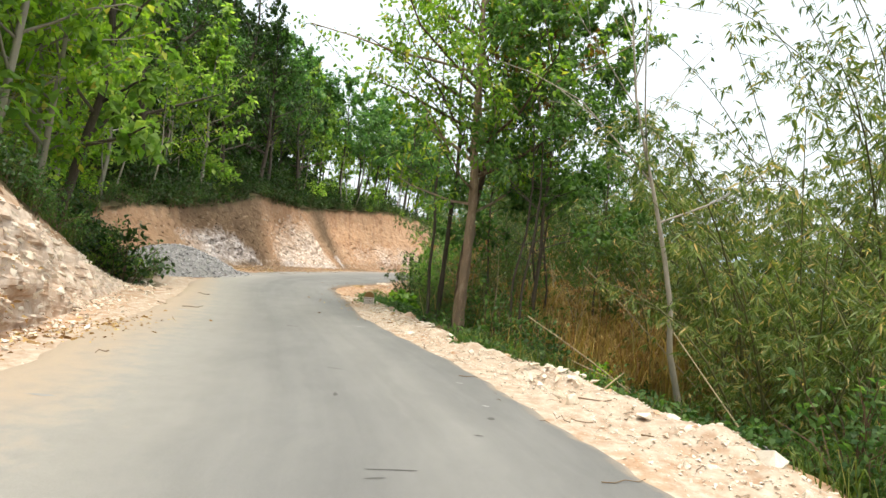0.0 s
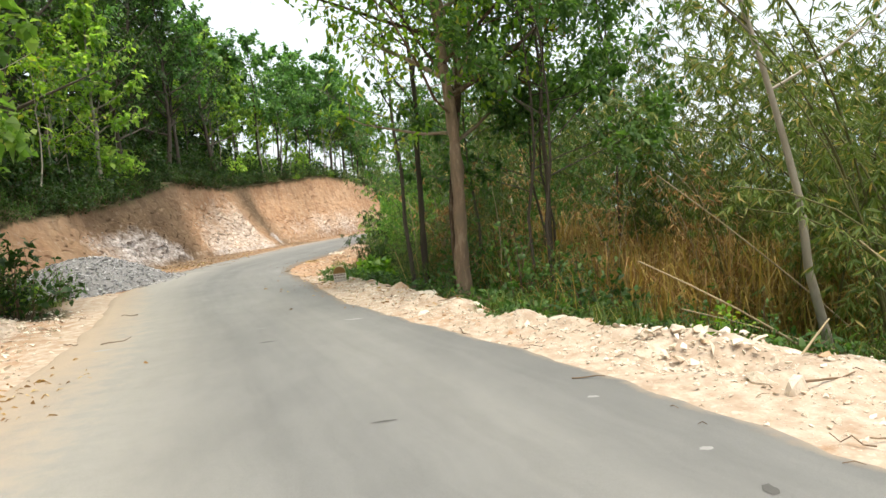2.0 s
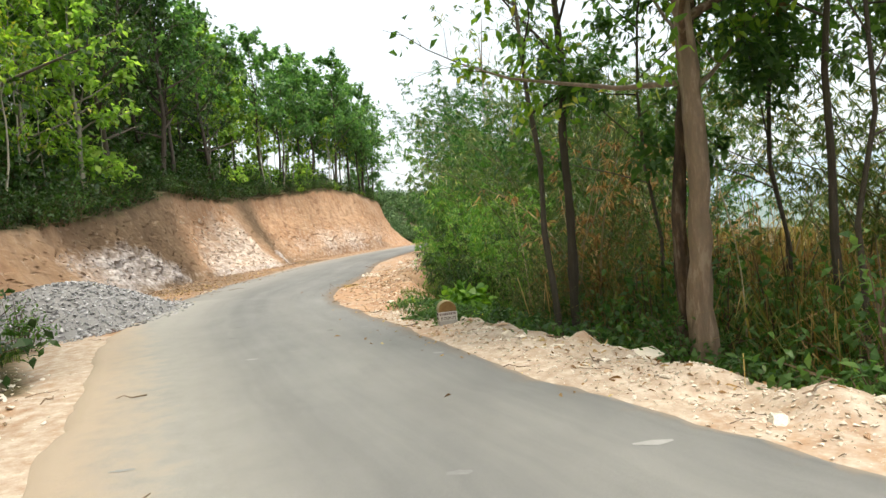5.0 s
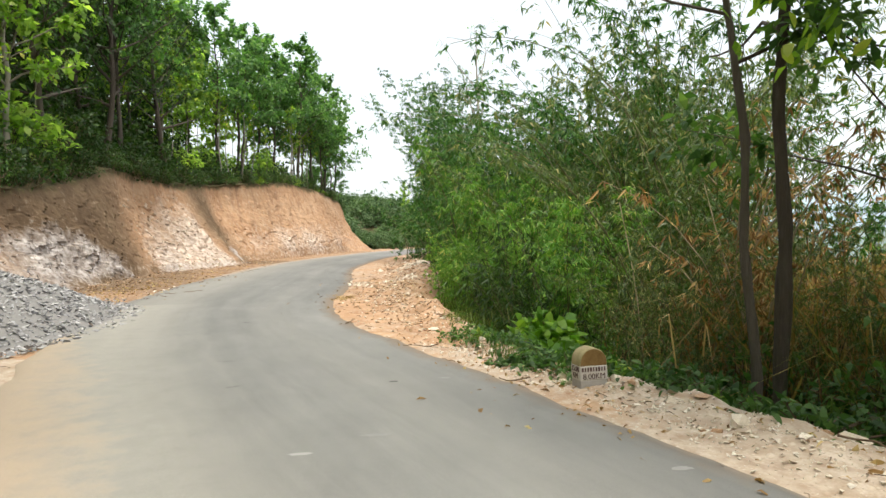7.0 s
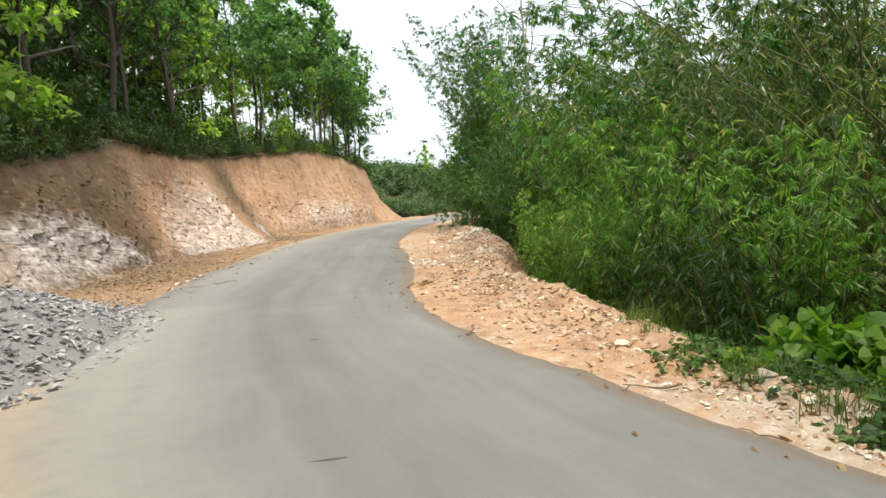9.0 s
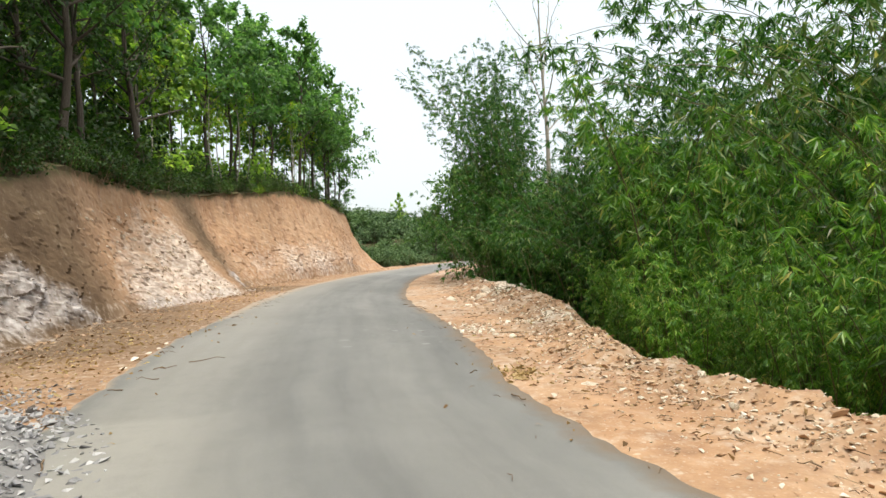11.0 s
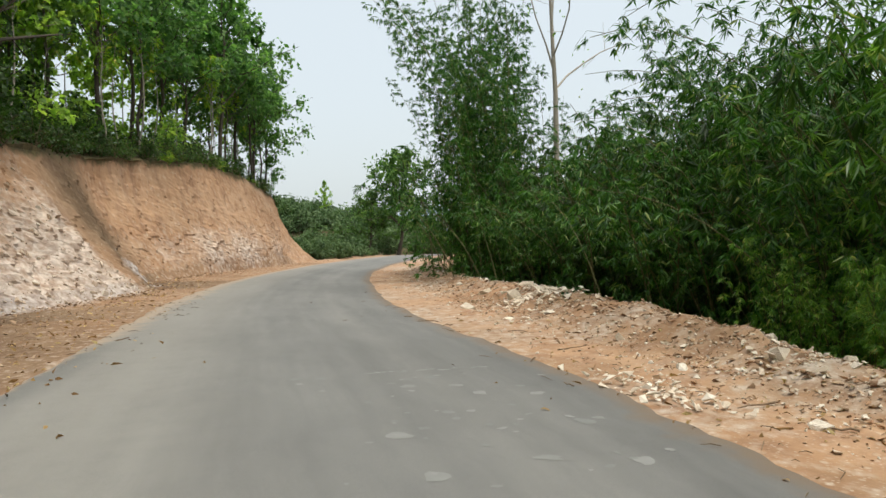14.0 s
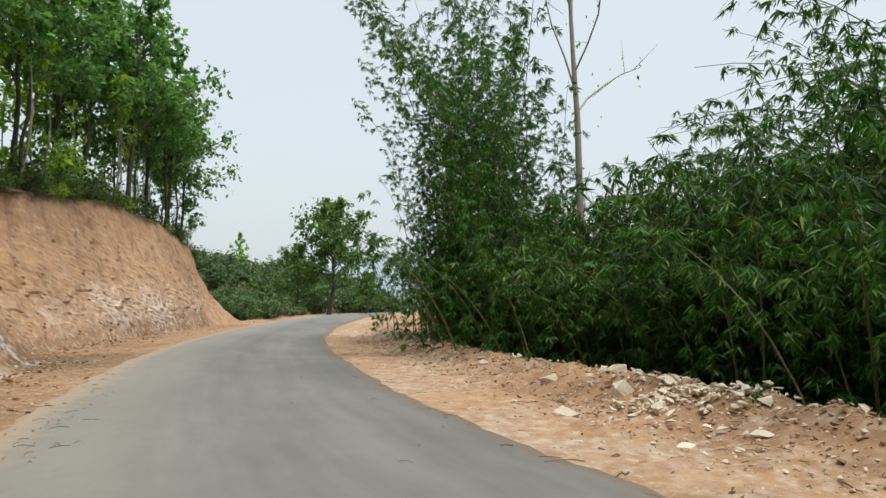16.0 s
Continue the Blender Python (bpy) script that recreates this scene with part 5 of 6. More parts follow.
# larger stones that stand out on the verge
for x, y, sz, k in ((4.45, 5.2, (0.42, 0.34, 0.36), 1), (4.3, 6.35, (0.6, 0.36, 0.2), 2), (3.2, 7.0, (0.24, 0.2, 0.28), 3), (3.1, 7.25, (0.34, 0.24, 0.2), 5), (3.85, 6.6, (0.4, 0.25, 0.3), 0),
                    (-2.63, 30.2, (0.26, 0.2, 0.2), 1), (-1.56, 31.7, (0.3, 0.26, 0.24), 3), (-1.7, 34.2, (0.26, 0.22, 0.3), 5), (-2.2, 32.3, (0.28, 0.2, 0.2), 4),
                    (-1.3, 38.5, (0.36, 0.3, 0.4), 7), (-2.0, 39.25, (0.5, 0.4, 0.42), 1), (-0.9, 39.6, (0.5, 0.4, 0.42), 3), (-0.5, 39.1, (0.4, 0.3, 0.34), 6), (-1.95, 37.4, (0.3, 0.22, 0.2), 2), (-1.35, 37.0, (0.32, 0.24, 0.2), 0), (-0.87, 41.4, (0.5, 0.36, 0.4), 5), (-0.2, 40.6, (0.6, 0.42, 0.46), 7), (0.05, 41.2, (0.42, 0.34, 0.34), 2), (-0.25, 39.3, (0.36, 0.3, 0.3), 4), (-0.6, 44.0, (0.5, 0.34, 0.26), 1), (-1.4, 38.7, (0.32, 0.24, 0.14), 6),
                    (0.8, 12.0, (0.3, 0.25, 0.2), 4), (2.3, 10.0, (0.34, 0.26, 0.24), 6), (2.0, 10.3, (0.26, 0.22, 0.2), 1), (-0.35, 16.2, (0.3, 0.24, 0.2), 3), (0.3, 15.9, (0.36, 0.3, 0.2), 5), (-2.9, 26.4, (0.22, 0.2, 0.14), 6)):
    on_land(x, y, sz, "pale angular stone lying on the dirt verge", STONE, "verge stones", k, r.uniform(0, 360), r.uniform(-15, 15))
on_land(0.78, 14.55, (0.75, 0.42, 0.3), "flat pale slab of rock leaning by the tree trunk", STONE, "", 2, 30, 8)
on_land(4.75, 6.3, (0.9, 0.6, 0.28), "flat grey boulder at the edge of the verge", GREYSTONE, "", 2, 20, 0)
for k in range(190):
    y = r.uniform(3.0, 52.0) if k < 140 else r.uniform(3.0, 20.0)
    u = np.clip(r.normal(0.72, 0.2), 0.08, 1.02)
    x = float(ROAD_R(y) + (SHOULDER(y) - ROAD_R(y)) * u)
    d = r.uniform(0.07, 0.2) * (1.15 if u > 0.6 else 0.8)
    on_land(x, y, (d, d * r.uniform(0.7, 1), d * r.uniform(0.5, 1)), "small pale stone on the dirt verge" if k % 3 else "lump of orange clay on the dirt verge", STONE if k % 3 else CLOD, "verge rubble", k, r.uniform(0, 360), r.uniform(-25, 25))


def strip(n, y0, y1, lo, hi, mean, dev, small, large):
    places, sizes = [], []
    for _ in range(n):
        y = r.uniform(y0, y1)
        u = r.normal(mean, dev)
        if not -0.02 < u < 1.15:
            continue
        x = float(lo(y) + (hi(y) - lo(y)) * u)
        places.append((x, y, land_z(x, y)))
        sizes.append(small + (large - small) * r.rand() ** 3.2)
    return places, sizes


scatter("rubble", "pale stone chips strewn along the dirt verge", "rubble", *strip(9500, 2.0, 20.0, ROAD_R, SHOULDER, 0.6, 0.32, 0.016, 0.075), 1, STONE)
scatter("rubble", "orange clods and chips strewn along the dirt verge", "rubble", *strip(8000, 18.0, 56.0, ROAD_R, SHOULDER, 0.72, 0.26, 0.022, 0.11), 2, CLOD)
scatter("rubble", "white rock chips on the orange verge", "rubble", *strip(8000, 20.0, 60.0, ROAD_R, SHOULDER, 0.74, 0.26, 0.018, 0.1), 3, STONE)
scatter("rubble", "brown earth crumbs strewn over the orange verge", "rubble", *strip(3800, 22.0, 58.0, ROAD_R, SHOULDER, 0.8, 0.22, 0.025, 0.13), 16, EARTHCLOD)
pile = [(r.normal(-0.8, 0.42), r.normal(38.6, 0.7)) for _ in range(520)] + [(float(SHOULDER(q)) - r.uniform(0.2, 0.9), q) for q in r.uniform(36.0, 54.0, 160)] + [(r.normal(-1.7, 0.35), r.normal(31.8, 0.6)) for _ in range(100)] + [(r.normal(-2.95, 0.17), r.normal(31.7, 0.4)) for _ in range(150)] + [(r.normal(3.1, 0.25), r.normal(8.6, 0.5)) for _ in range(160)]
scatter("rubble", "piles of broken white rock on the verge", "rubble", [(x, y, land_z(x, y) + 0.03) for x, y in pile], [(0.04 + 0.14 * r.rand() ** 3) * (1.3 if y > 36 else 1.0) for _, y in pile], 6, STONE)
scatter("gravel", "grey crushed stone spilled by the asphalt edge", "gravel", *strip(2200, 22.5, 28.5, FOOT, ROAD_L, 0.64, 0.17, 0.02, 0.1), 13, GREYSTONE)
scatter("earth_lumps", "brown earth lumps fallen to the foot of the bank", "rubble", *strip(1500, 27.0, 62.0, FOOT, ROAD_L, 0.08, 0.16, 0.04, 0.2), 14, EARTHCLOD)
clods = []
for _ in range(1500):
    y = r.uniform(24.0, 54.0)
    x = float(ROAD_R(y) + (SHOULDER(y) - ROAD_R(y)) * np.clip(r.normal(0.84, 0.17), 0.35, 1.08))
    clods.append((x, y, land_z(x, y) - 0.03))
scatter("clods", "broken orange clods along the lip of the verge", "rubble", clods[::2], [0.04 + 0.2 * r.rand() ** 2.8 for _ in clods[::2]], 12, CLOD)
scatter("clods", "dark earth clods along the lip of the verge", "rubble", clods[1::2], [0.04 + 0.18 * r.rand() ** 2.6 for _ in clods[1::2]], 15, EARTHCLOD)
scatter("rubble", "earthy rubble along the foot of the bank", "rubble", *strip(2600, 24.0, 75.0, FOOT, ROAD_L, 0.3, 0.3, 0.03, 0.14), 4, CLOD)
scatter("rubble", "pale rubble below the rock outcrop", "rubble", *strip(1500, 2.0, 17.0, FOOT, ROAD_L, 0.25, 0.28, 0.03, 0.15), 5, STONE)

# blocks of rock that stick out of the cut bank
def bank_point(y, t):
    i = int(np.clip(np.searchsorted(STATIONS, y), 1, len(STATIONS) - 1))
    x, z, _ = GRID[i][BANK_TO - int(round(t * BANK_N))]
    return x, STATIONS[i], z


PALEGREY = rough_material("pale_grey_slab", [(0.25, (0.29, 0.25, 0.235)), (0.5, (0.39, 0.35, 0.335)), (0.75, (0.5, 0.455, 0.44))], 5.0, 0.9, (1, 1, 1), 0.6, 0.02)
TANROCK = rough_material("tan_rock", [(0.25, (0.46, 0.345, 0.25)), (0.5, (0.57, 0.46, 0.36)), (0.75, (0.67, 0.57, 0.47))], 6.0, 0.9, (1, 1, 1), 0.6, 0.02)


def bank_rock(y, t, d, flat, lab, mat, k):
    """A block half sunk in the bank's face, its layers dipping along the road."""
    x, yy, z = bank_point(y, t)
    ob = stone((0, 0, 0), (1, 1, 1), lab, mat, "", k)
    ob.matrix_basis = pose(x - d * 0.06, yy, z, r.normal(-24, 12), r.uniform(-45, -20), r.uniform(-15, 15)) @ Matrix.Diagonal((d * flat, d, d * r.uniform(0.4, 0.7), 1))
    ob.name, ob.parent = "rock", embankment
    del ob["category"]


for k in range(150):
    y, t = r.uniform(40.8, 47.7), r.rand() ** 1.4 * 0.85
    bank_rock(y, t, r.uniform(0.12, 0.55) * (1.0 if y > 43 else 0.7), r.uniform(0.3, 0.5), "cream-tan rock sticking out of the cut bank", TANROCK if k % 6 else STONE, k)
for k in range(34):
    y = r.uniform(29.0, 37.6)
    bank_rock(y, r.uniform(0.02, max(0.06, min(0.55, 0.12 + 0.12 * (37.8 - y)))), r.uniform(0.25, 0.7), r.uniform(0.12, 0.22), "pale grey slab in the cut bank", PALEGREY, k)
for k in range(50):
    bank_rock(r.normal(62, 3.5), float(np.clip(r.normal(0.25, 0.12), 0.02, 0.6)), r.uniform(0.1, 0.45), 0.3, "tan rock in the cut bank", TANROCK, k)
for k in range(110):
    y = r.normal(8.0, 4.0)
    if y > 1.5:
        bank_rock(y, float(np.clip(r.normal(0.5, 0.2), 0.02, 0.85)), r.uniform(0.08, 0.35), 0.4, "weathered pale rock in the bank's outcrop", STONE, k)


def bank_chips(name, label, spots, mat, seed):
    """Small broken flakes bedded in the bank's face, as one mesh."""
    q = np.random.RandomState(seed)
    vs, fs, k = [], [], 0
    for y, t, d in spots:
        x, yy, z = bank_point(y, t)
        v, f = CHIPS[q.randint(len(CHIPS))]
        m = np.array(Euler((radians(q.normal(-24, 25)), radians(q.uniform(-55, -15)), radians(q.uniform(-25, 25)))).to_matrix())
        vs.append((v * (0.45 * d, d, 0.6 * d)) @ m.T + (x, yy + q.uniform(-0.09, 0.09), z))
        fs.append(f + k)
        k += len(v)
    tagged(mesh_object(name, np.concatenate(vs), np.concatenate(fs), mat, embankment, label), kind="stuff")


bank_chips("rock_flakes", "cream rock flakes bedded in the bank", [(y, t, 0.04 + 0.2 * r.rand() ** 2.5) for y, t in ((r.uniform(39.8, 47.8), r.rand() ** 1.2 * 0.92) for _ in range(2600)) if r.rand() < outcrop(y, t) + 0.12], TANROCK, 21)
bank_chips("slab_flakes", "grey slab flakes bedded in the bank", [(y, t, 0.04 + 0.2 * r.rand() ** 2.5) for y, t in ((r.uniform(27, 38.5), r.rand() * 0.7) for _ in range(1800)) if r.rand() < outcrop(y, t) + 0.05], PALEGREY, 22)
bank_chips("clay_flakes", "clay lumps and flakes on the bank's face", [(y, t, 0.05 + 0.18 * r.rand() ** 3) for y, t in ((r.uniform(19, 76), r.rand() ** 1.8) for _ in range(1700)) if not 28 < y < 39.5 and outcrop(y, t) < 0.3], CLOD, 23)
bank_chips("earth_flakes", "dark earth lumps on the bank's face", [(r.uniform(26, 40), r.rand() ** 1.4, 0.05 + 0.16 * r.rand() ** 3) for _ in range(150)], EARTHCLOD, 24)
bank_chips("outcrop_flakes", "pale flakes on the rock outcrop", [(r.uniform(1.0, 15.5), r.rand() * 0.95, 0.05 + 0.22 * r.rand() ** 2.5) for _ in range(1300)], STONE, 26)
bank_chips("white_flakes", "pale flakes low on the bank", [(r.normal(61, 5.5), abs(r.normal(0.2, 0.14)) % 0.9, 0.03 + 0.16 * r.rand() ** 3) for _ in range(700)], STONE, 25)


def build_heap():
    """A roadside heap of crushed stone against the bank."""
    top = empty("gravel_heap", (-9.0, 22.6, 0.0), "heap of crushed grey stone against the cut bank", "gravel heap")
    rx, ry, h = 2.0, 4.3, 0.95

    def height(x, y):
        d = math.hypot((x + 0.25 * h) / rx, y / ry)
        return h * max(0.0, 1 - d ** 1.4) + 0.06 * fbm(x, y, 0, 1.5) * (d < 0.95)

    verts, faces, n, m = [], [], 40, 14
    for i in range(n):
        for j in range(m):
            q, a = (j + 0.2) / (m - 0.8), i * 2 * math.pi / n
            x, y = math.cos(a) * rx * q, math.sin(a) * ry * q
            verts.append((x, y, height(x, y) + (-0.08 if j == m - 1 else 0)))
    for i in range(n):
        for j in range(m - 1):
            a, b = i * m + j, ((i + 1) % n) * m + j
            faces.append((a, a + 1, b + 1, b))
    faces.append([i * m for i in range(n)][::-1])
    mesh_object("mound", verts, faces, rough_material("stone_dust", [(0.3, (0.14, 0.135, 0.13)), (0.7, (0.27, 0.26, 0.255))], 12.0), top, smooth=True)
    places, sizes = [], []
    for _ in range(8000):
        q, a = math.sqrt(r.rand()) * 1.08, r.uniform(0, 2 * math.pi)
        x, y = math.cos(a) * rx * q, math.sin(a) * ry * q
        places.append((x, y, max(0.0, height(x, y))))
        sizes.append(0.05 + 0.12 * r.rand() ** 3)
    scatter("crushed_stone", "crushed grey stone chips", "", places, sizes, 9, GREYSTONE, top)


build_heap()


def build_milestone():
    """A round-topped kilometre stone: grey foot, white lettered band, ochre head."""
    top = empty("milestone", (-1.043, 17.32, land_z(-1.043, 17.32) - 0.055), "weathered round-topped milestone, ochre head above a white lettered band", "milestone")
    top.rotation_euler = (0, radians(-1.5), radians(7))
    cement = rough_material("worn_cement", [(0.25, (0.3, 0.275, 0.255)), (0.5, (0.43, 0.41, 0.39)), (0.75, (0.55, 0.53, 0.5))], 16.0)
    white = rough_material("limewash", [(0.25, (0.4, 0.37, 0.33)), (0.5, (0.62, 0.59, 0.55)), (0.75, (0.74, 0.71, 0.67))], 14.0)
    ochre = rough_material("ochre_paint", [(0.25, (0.12, 0.07, 0.025)), (0.5, (0.22, 0.135, 0.05)), (0.75, (0.31, 0.21, 0.1))], 14.0)
    tan = rough_material("faded_ochre_paint", [(0.25, (0.2, 0.165, 0.085)), (0.5, (0.34, 0.285, 0.16)), (0.75, (0.47, 0.41, 0.25))], 12.0)
    dark = rough_material("letter_paint", [(0.3, (0.06, 0.03, 0.03)), (0.7, (0.13, 0.075, 0.07))], 20.0)

    def block(name, outline, depth, mat, y0, face=None):
        n = len(outline)
        verts = [(x, y0, z) for x, z in outline] + [(x, y0 + depth, z) for x, z in outline]
        faces = [tuple(range(n)), tuple(range(2 * n - 1, n - 1, -1))] + [(i, i + n, (i + 1) % n + n, (i + 1) % n) for i in range(n)]
        ob = mesh_object(name, verts, faces, mat, top)
        if face:
            ob.data.materials.append(face)
            ob.data.polygons[0].material_index = 1
        bev = ob.modifiers.new("worn edge", "BEVEL")
        bev.width, bev.segments, bev.limit_method = 0.014, 3, "ANGLE"
        return ob

    w, deep = 0.133, 0.185
    block("foot", [(-w, -0.16), (w * 1.03, -0.16), (w, 0.11), (-w, 0.112)], deep, cement, 0.0)
    block("band", [(-w - 0.002, 0.1), (w + 0.002, 0.1), (w + 0.002, 0.236), (-w - 0.002, 0.24)], deep + 0.004, white, -0.002)
    # Head: darker ochre front, paler tan barrel.
    head = [(w, 0.225)] + [(w * math.cos(a), 0.262 + 0.128 * math.sin(a)) for a in np.linspace(0, math.pi, 19)] + [(-w, 0.225)]
    block("head", head, deep - 0.002, tan, 0.001, ochre)

    def words(body, size, m):
        text = bpy.data.curves.new("distance", "FONT")
        text.body, text.size, text.extrude, text.align_x = body, size, 0.0015, "CENTER"
        text.materials.append(dark)
        ob = new("lettering", text)
        ob.parent = top
        ob.matrix_basis = m

    words("8.00KM", 0.07, pose(0.0, -0.004, 0.118, 90, 0, 0))
    words("15.00", 0.068, pose(-w - 0.004, deep * 0.5, 0.182, 90, 0, -90))
    words("KM", 0.068, pose(-w - 0.004, deep * 0.5, 0.122, 90, 0, -90))
    for k in range(9):
        x, wd = -0.112 + 0.0268 * k, (0.019, 0.013, 0.016)[k % 3]
        mesh_object("bar", [(x - wd / 2, -0.0045, 0.185), (x + wd / 2, -0.0045, 0.185), (x + wd / 2, -0.0045, 0.222), (x - wd / 2, -0.0045, 0.222)], [(0, 1, 2, 3)], dark, top)


build_milestone()


def stick(x, y, length, turn, rad=0.008, mat=TWIG, rise=0.02, label="dry stick lying on the road edge", name="stick", group="sticks"):
    g2 = np.random.RandomState(int(abs(x * 37 + y * 91)) % 9999)
    n = 5
    line = np.c_[np.linspace(-0.5, 0.5, n) * length, g2.normal(0, 0.03 * length, n), np.abs(g2.normal(0, rise, n))]
    ob = mesh_object(name, *Tubes().run(line, np.linspace(rad, rad * 0.5, n), 5).arrays(), mat, smooth=True)
    z = (road_top(x, y) or land_z(x, y)) + rad * 0.8
    ob.matrix_basis = pose(x, y, z, 0, 0, turn)
    return tagged(ob, label, "stick", group)


for k in range(70):
    y = r.uniform(4, 40)
    side = r.rand()
    x = float(ROAD_R(y)) + r.uniform(-0.4, 1.2) if side < 0.6 else float(ROAD_L(y)) + r.uniform(-1.0, 0.7)
    stick(x, y, r.uniform(0.1, 0.45), r.uniform(0, 360), r.uniform(0.004, 0.01))
stick(-7.3, 29.6, 0.5, 25, 0.007)
stick(-7.75, 29.1, 0.3, 35, 0.007)
for x, y, size, turn in ((-8.52, 30.45, (0.55, 0.15, 0.12), 100), (-8.5, 31.15, (0.3, 0.1, 0.08), 88), (-8.48, 31.7, (0.22, 0.09, 0.07), 95), (-8.5, 32.3, (0.26, 0.08, 0.06), 90), (-8.45, 29.7, (0.14, 0.1, 0.06), 40)):
    on_land(x, y, size, "white stone chip wedged along the asphalt's edge", STONE, "edge chips", 2, turn)


def twig_litter(label, n, y0, y1, lo, hi, mean, dev, seed):
    """Short broken twigs strewn on the ground, as one mesh."""
    q, tubes = np.random.RandomState(seed), Tubes()
    for _ in range(n):
        y = q.uniform(y0, y1)
        x = float(lo(y) + (hi(y) - lo(y)) * q.normal(mean, dev))
        z, a, length = (road_top(x, y) or land_z(x, y)) + 0.01, q.uniform(0, 6.3), 0.04 + 0.2 * q.rand() ** 2.5
        d = np.array([math.cos(a), math.sin(a), 0.0]) * length / 2
        side = np.array([-d[1], d[0], 0.0]) * q.uniform(-0.4, 0.4)
        tubes.run([np.array([x, y, z]) - d, np.array([x, y, z + 0.012]) + side, np.array([x, y, z]) + d], [0.003, 0.0035, 0.002], 3)
    tagged(mesh_object("twig_litter", *tubes.arrays(), TWIG), label, "twigs", kind="stuff")


twig_litter("dry broken twigs strewn over the orange verge", 420, 22.0, 46.0, ROAD_R, SHOULDER, 0.45, 0.3, 31)
twig_litter("dry broken twigs on the pale rubble verge", 90, 4.0, 22.0, ROAD_R, SHOULDER, 0.5, 0.3, 32)
twig_litter("dry twigs blown onto the dusty edge of the asphalt", 60, 35.5, 47.0, ROAD_L, ROAD_R, 0.1, 0.07, 35)
twig_litter("dry twigs along the foot of the bank", 330, 24.0, 50.0, FOOT, ROAD_L, 0.45, 0.3, 33)


def leaf_litter(name, label, cx, cy, rx, ry, n, seed, size=0.09):
    """Dry curled leaves strewn on the ground."""
    q = np.random.RandomState(seed)
    p = []
    for _ in range(n):
        x, y = cx + q.normal(0, rx), cy + q.normal(0, ry)
        p.append((x, y, (road_top(x, y) or land_z(x, y)) + 0.008))
    a = q.uniform(0, 6.3, n)
    d = np.c_[np.cos(a), np.sin(a), q.uniform(0, 0.25, n)]
    s = size * q.uniform(0.4, 1.3, n)
    return tagged(mesh_object(name, *broad_leaves(np.array(p), d, q.normal(0, 0.7, (n, 3)) + np.array([0, 0, 1]), s, s * q.uniform(0.15, 0.4, n), 0.5), STRAWLEAF if n < 200 else DRYLEAF), label, "leaf litter", kind="stuff")


leaf_litter("leaf_litter", "small pile of dry tan leaves on the dirt", -3.4, 27.3, 0.15, 0.3, 180, 1, 0.1)
leaf_litter("leaf_litter", "dry leaves along the foot of the bank", -9.6, 31.0, 0.7, 4.0, 900, 2, 0.1)
leaf_litter("leaf_litter", "dry leaves along the foot of the bank", -8.9, 44.0, 0.6, 9.0, 700, 3, 0.1)
leaf_litter("leaf_litter", "dry leaves and grass on the verge", -1.0, 17.8, 0.7, 1.2, 300, 4, 0.08)
leaf_litter("leaf_litter", "dry leaves and twigs on the verge", -2.2, 28.5, 0.7, 3.5, 500, 5, 0.08)
leaf_litter("leaf_litter", "dry brown litter below the rock outcrop", -3.0, 7.2, 0.35, 1.2, 500, 6, 0.09)
leaf_litter("leaf_litter", "dry leaves among the roots of the roadside tree", 0.9, 14.6, 0.7, 0.9, 350, 7, 0.08)


def flat_spots(name, label, category, spots, mat, seed):
    """Thin irregular patches lying on the asphalt."""
    q = np.random.RandomState(seed)
    verts, faces = [], []
    for x, y, a, b, turn in spots:
        k, n = len(verts), 12
        for i in range(n):
            ang = i * 2 * math.pi / n
            d = q.uniform(0.62, 1.1)
            px, py = math.cos(ang) * a * d, math.sin(ang) * b * d
            xx, yy2 = x + px * math.cos(turn) - py * math.sin(turn), y + px * math.sin(turn) + py * math.cos(turn)
            verts.append((xx, yy2, (road_top(xx, yy2) or float(road_z(yy2))) + 0.0025))
        faces.append(tuple(range(k, k + n)))
    return tagged(mesh_object(name, verts, faces, mat), label, category, kind="stuff")


LIME = rough_material("dried_lime", [(0.25, (0.22, 0.225, 0.217)), (0.5, (0.26, 0.263, 0.253)), (0.75, (0.32, 0.32, 0.308))], 14.0)
WHITE = rough_material("white_paint", [(0.25, (0.22, 0.22, 0.215)), (0.5, (0.3, 0.297, 0.288)), (0.75, (0.42, 0.41, 0.395))], 14.0)
spots = [(r.normal(-4.7, 0.5), r.uniform(29.8, 32.9), r.uniform(0.015, 0.05), r.uniform(0.015, 0.05), r.uniform(-0.4, 0.4)) for _ in range(46)]
spots += [(-5.16 + 0.08 * k + r.normal(0, 0.02), 33.1 + r.normal(0, 0.03), r.uniform(0.03, 0.08), r.uniform(0.015, 0.05), r.normal(0, 0.5)) for k in range(16)]
spots += [(x, y, r.uniform(0.05, 0.11), r.uniform(0.04, 0.09), r.normal(0, 0.5)) for x, y in ((-5.64, 32.99), (-3.99, 32.12), (-3.97, 31.81), (-4.94, 32.39), (-4.42, 31.96), (-4.54, 32.31), (-4.64, 32.72), (-5.86, 33.05), (-5.34, 30.11), (-4.63, 30.22), (-5.36, 30.92), (-4.03, 30.89), (-4.13, 30.02))]
spots = [q for q in spots if q[0] < float(ROAD_R(q[1])) - 0.1]
flat_spots("lime_spots", "pale dried lime spots spilled on the asphalt", "stain", spots, LIME, 3)
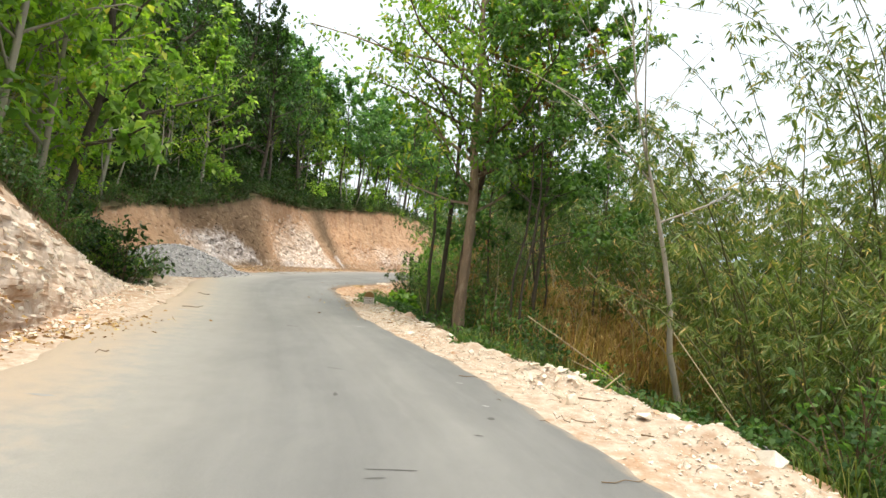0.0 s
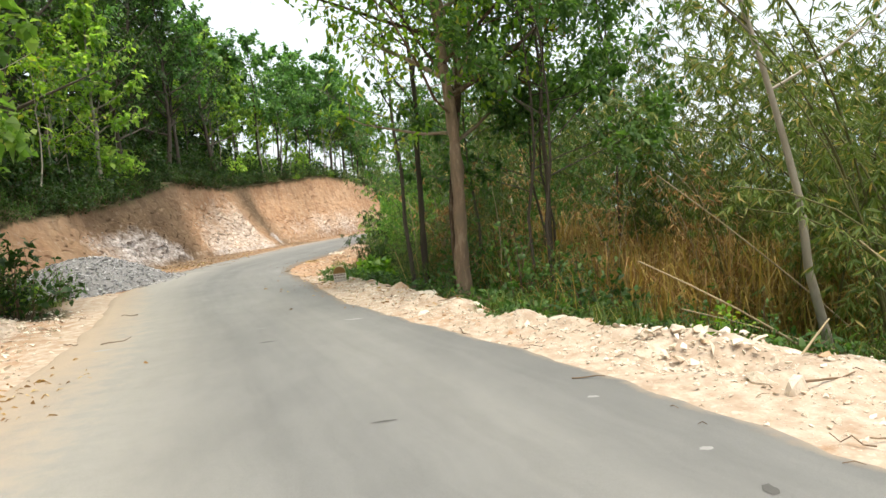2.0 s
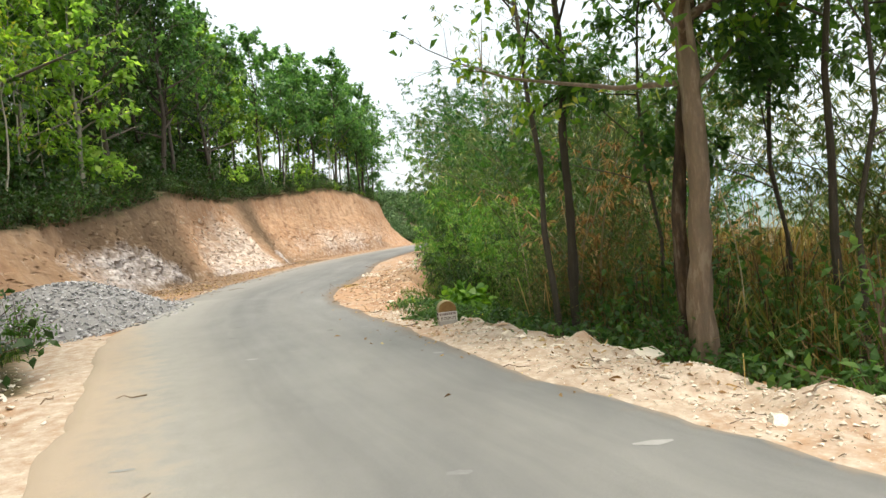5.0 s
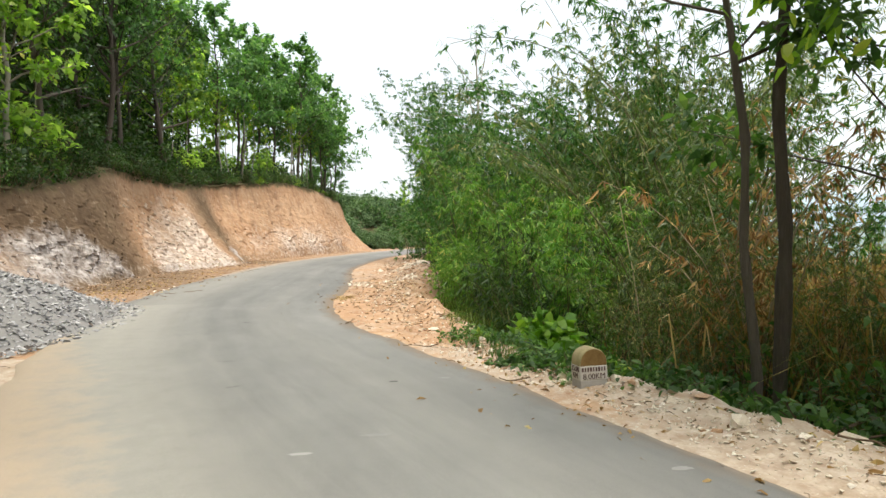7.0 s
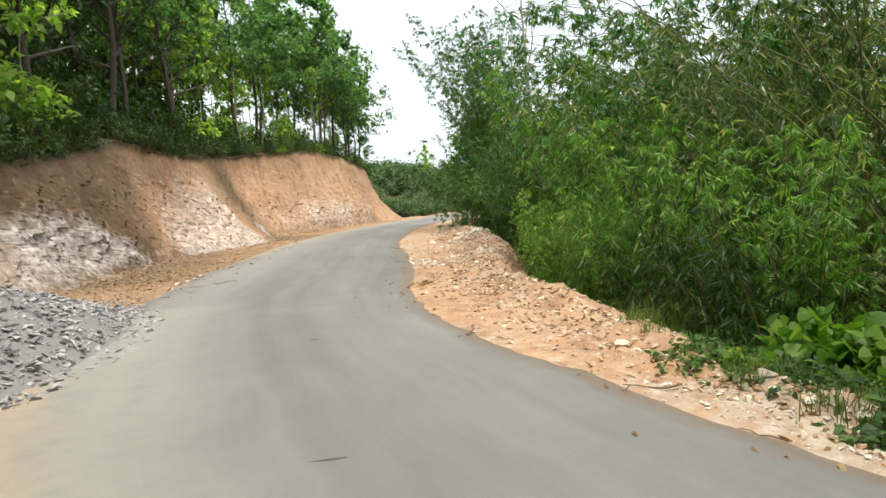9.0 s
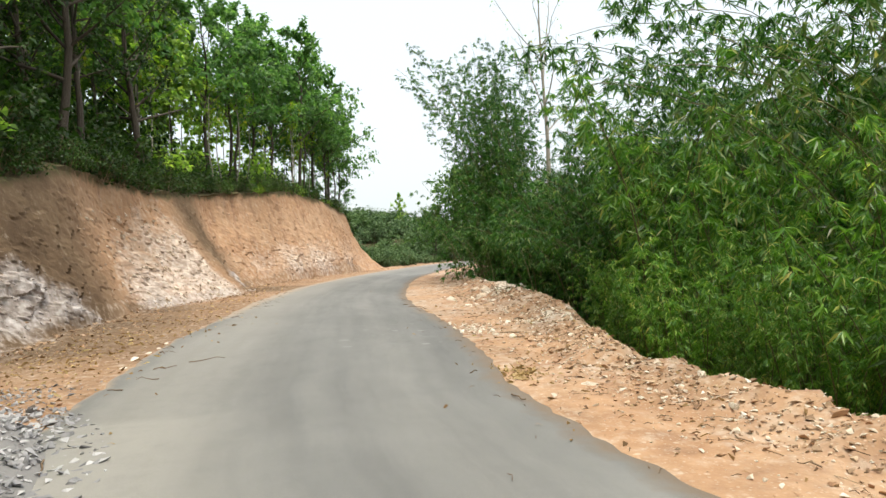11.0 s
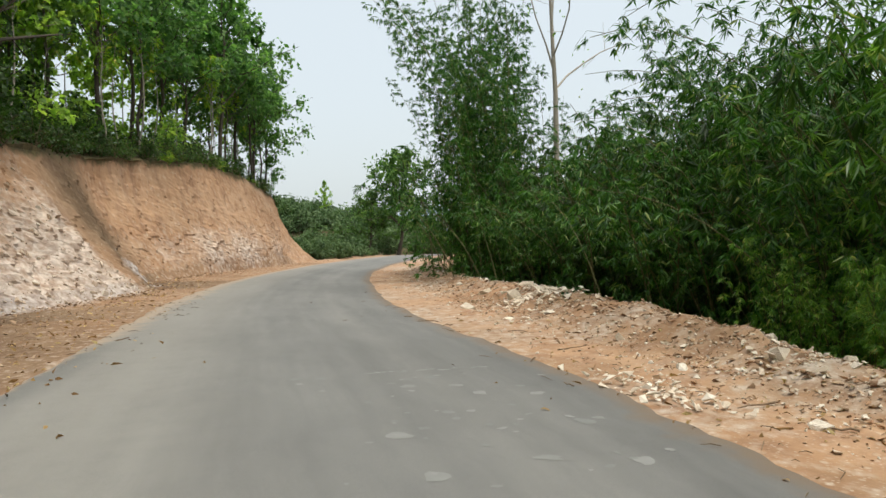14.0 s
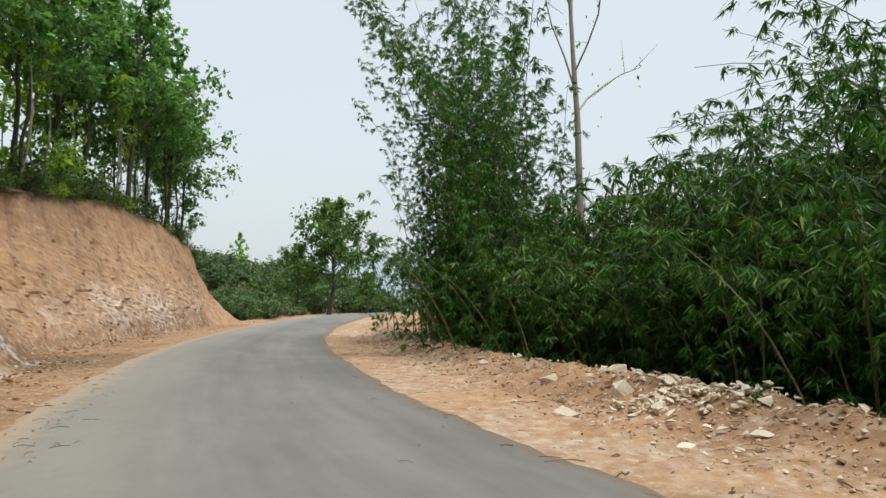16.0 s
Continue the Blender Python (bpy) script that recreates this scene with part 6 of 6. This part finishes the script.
flat_spots("paint_flecks", "small faded white flecks on the asphalt", "stain", [(-1.05, 4.45, 0.12, 0.035, 0.1), (2.25, 6.17, 0.04, 0.03, 0), (1.95, 7.24, 0.05, 0.03, 0), (-3.02, 16.14, 0.12, 0.035, 0.1), (-3.5, 15.81, 0.09, 0.03, 0), (-3.09, 10.91, 0.12, 0.06, 0.3), (-1.32, 11.48, 0.09, 0.05, 0), (-0.14, 11.69, 0.14, 0.05, 0.1), (-1.28, 15.27, 0.08, 0.04, 0), (-3.44, 12.13, 0.09, 0.03, 0), (-2.31, 17.96, 0.07, 0.03, 0)], WHITE, 4)
TAR = rough_material("tar_crack", [(0.3, (0.07, 0.068, 0.065)), (0.7, (0.11, 0.107, 0.1))], 20.0)
flat_spots("tar_marks", "dark cracks and oil marks on the asphalt", "stain", [(0.56, 7.05, 0.1, 0.02, 0.2), (2.31, 5.64, 0.04, 0.07, 0), (0.88, 5.73, 0.03, 0.08, 0.2), (1.73, 3.83, 0.2, 0.012, 0.35), (1.62, 3.62, 0.09, 0.012, 0.5), (2.21, 4.97, 0.05, 0.02, 0.1), (-2.8, 17.84, 0.05, 0.03, 0), (-4.52, 19.12, 0.14, 0.012, 0.1), (-4.25, 17.81, 0.1, 0.012, 0.5), (-4.9, 22.6, 0.06, 0.03, 0), (-1.0, 10.4, 0.12, 0.03, 0.2)], TAR, 5)

# leaning dead culms and poles in the thicket
for x, y, length, turn, lean in ((3.5, 7.6, 0.5, 10, 48), (5.3, 9.4, 3.4, 200, 35), (6.0, 8.6, 3.0, 160, 25), (4.9, 12.2, 2.6, 30, 20), (6.4, 10.6, 4.0, 185, 45), (5.6, 7.4, 2.2, 140, 50), (3.9, 13.2, 2.4, 60, 70), (2.1, 15.0, 2.8, 80, 75), (1.6, 18.3, 3.5, 110, 70), (3.1, 16.4, 3.2, 20, 65), (0.6, 19.8, 3.2, 100, 78), (7.0, 13.0, 4.0, 170, 55)):
    q = np.random.RandomState(int(x * 100))
    tt = np.linspace(0, 1, 7)
    line = np.c_[tt * length * math.cos(radians(lean)), 0.06 * length * np.sin(tt * 3) * q.uniform(-1, 1), tt * length * math.sin(radians(lean)) - 0.25 * tt ** 2 * length * 0.3]
    ob = mesh_object("dead_culm", *Tubes().run(line, np.linspace(0.012, 0.006, 7), 6).arrays(), DRYCULM, smooth=True)
    ob.matrix_basis = at_land(x, y, turn, 1.0, 0.1)
    tagged(ob, "dry straw-coloured bamboo pole leaning in the undergrowth", "bamboo pole", "dead poles")

for proto in (teak_d, teak_e, teak_a, teak_b, teak_c, dark_a, sapling, light_a, teak_far, round_tree, thicket, far_bush, shrub_a, shrub_b, shrub_c, bam_a, bam_b, bam_c, bam_d, bam_e, bam_f, bam_h, bam_g, bam_o, bam_in, bam_dry, dark_thicket, road_tree, slim, rust, twin, bare, bare2, reed, straw, yellow, tuft, weed, leafy, cover):
    for ob in (*proto.children_recursive, proto):
        bpy.data.objects.remove(ob)
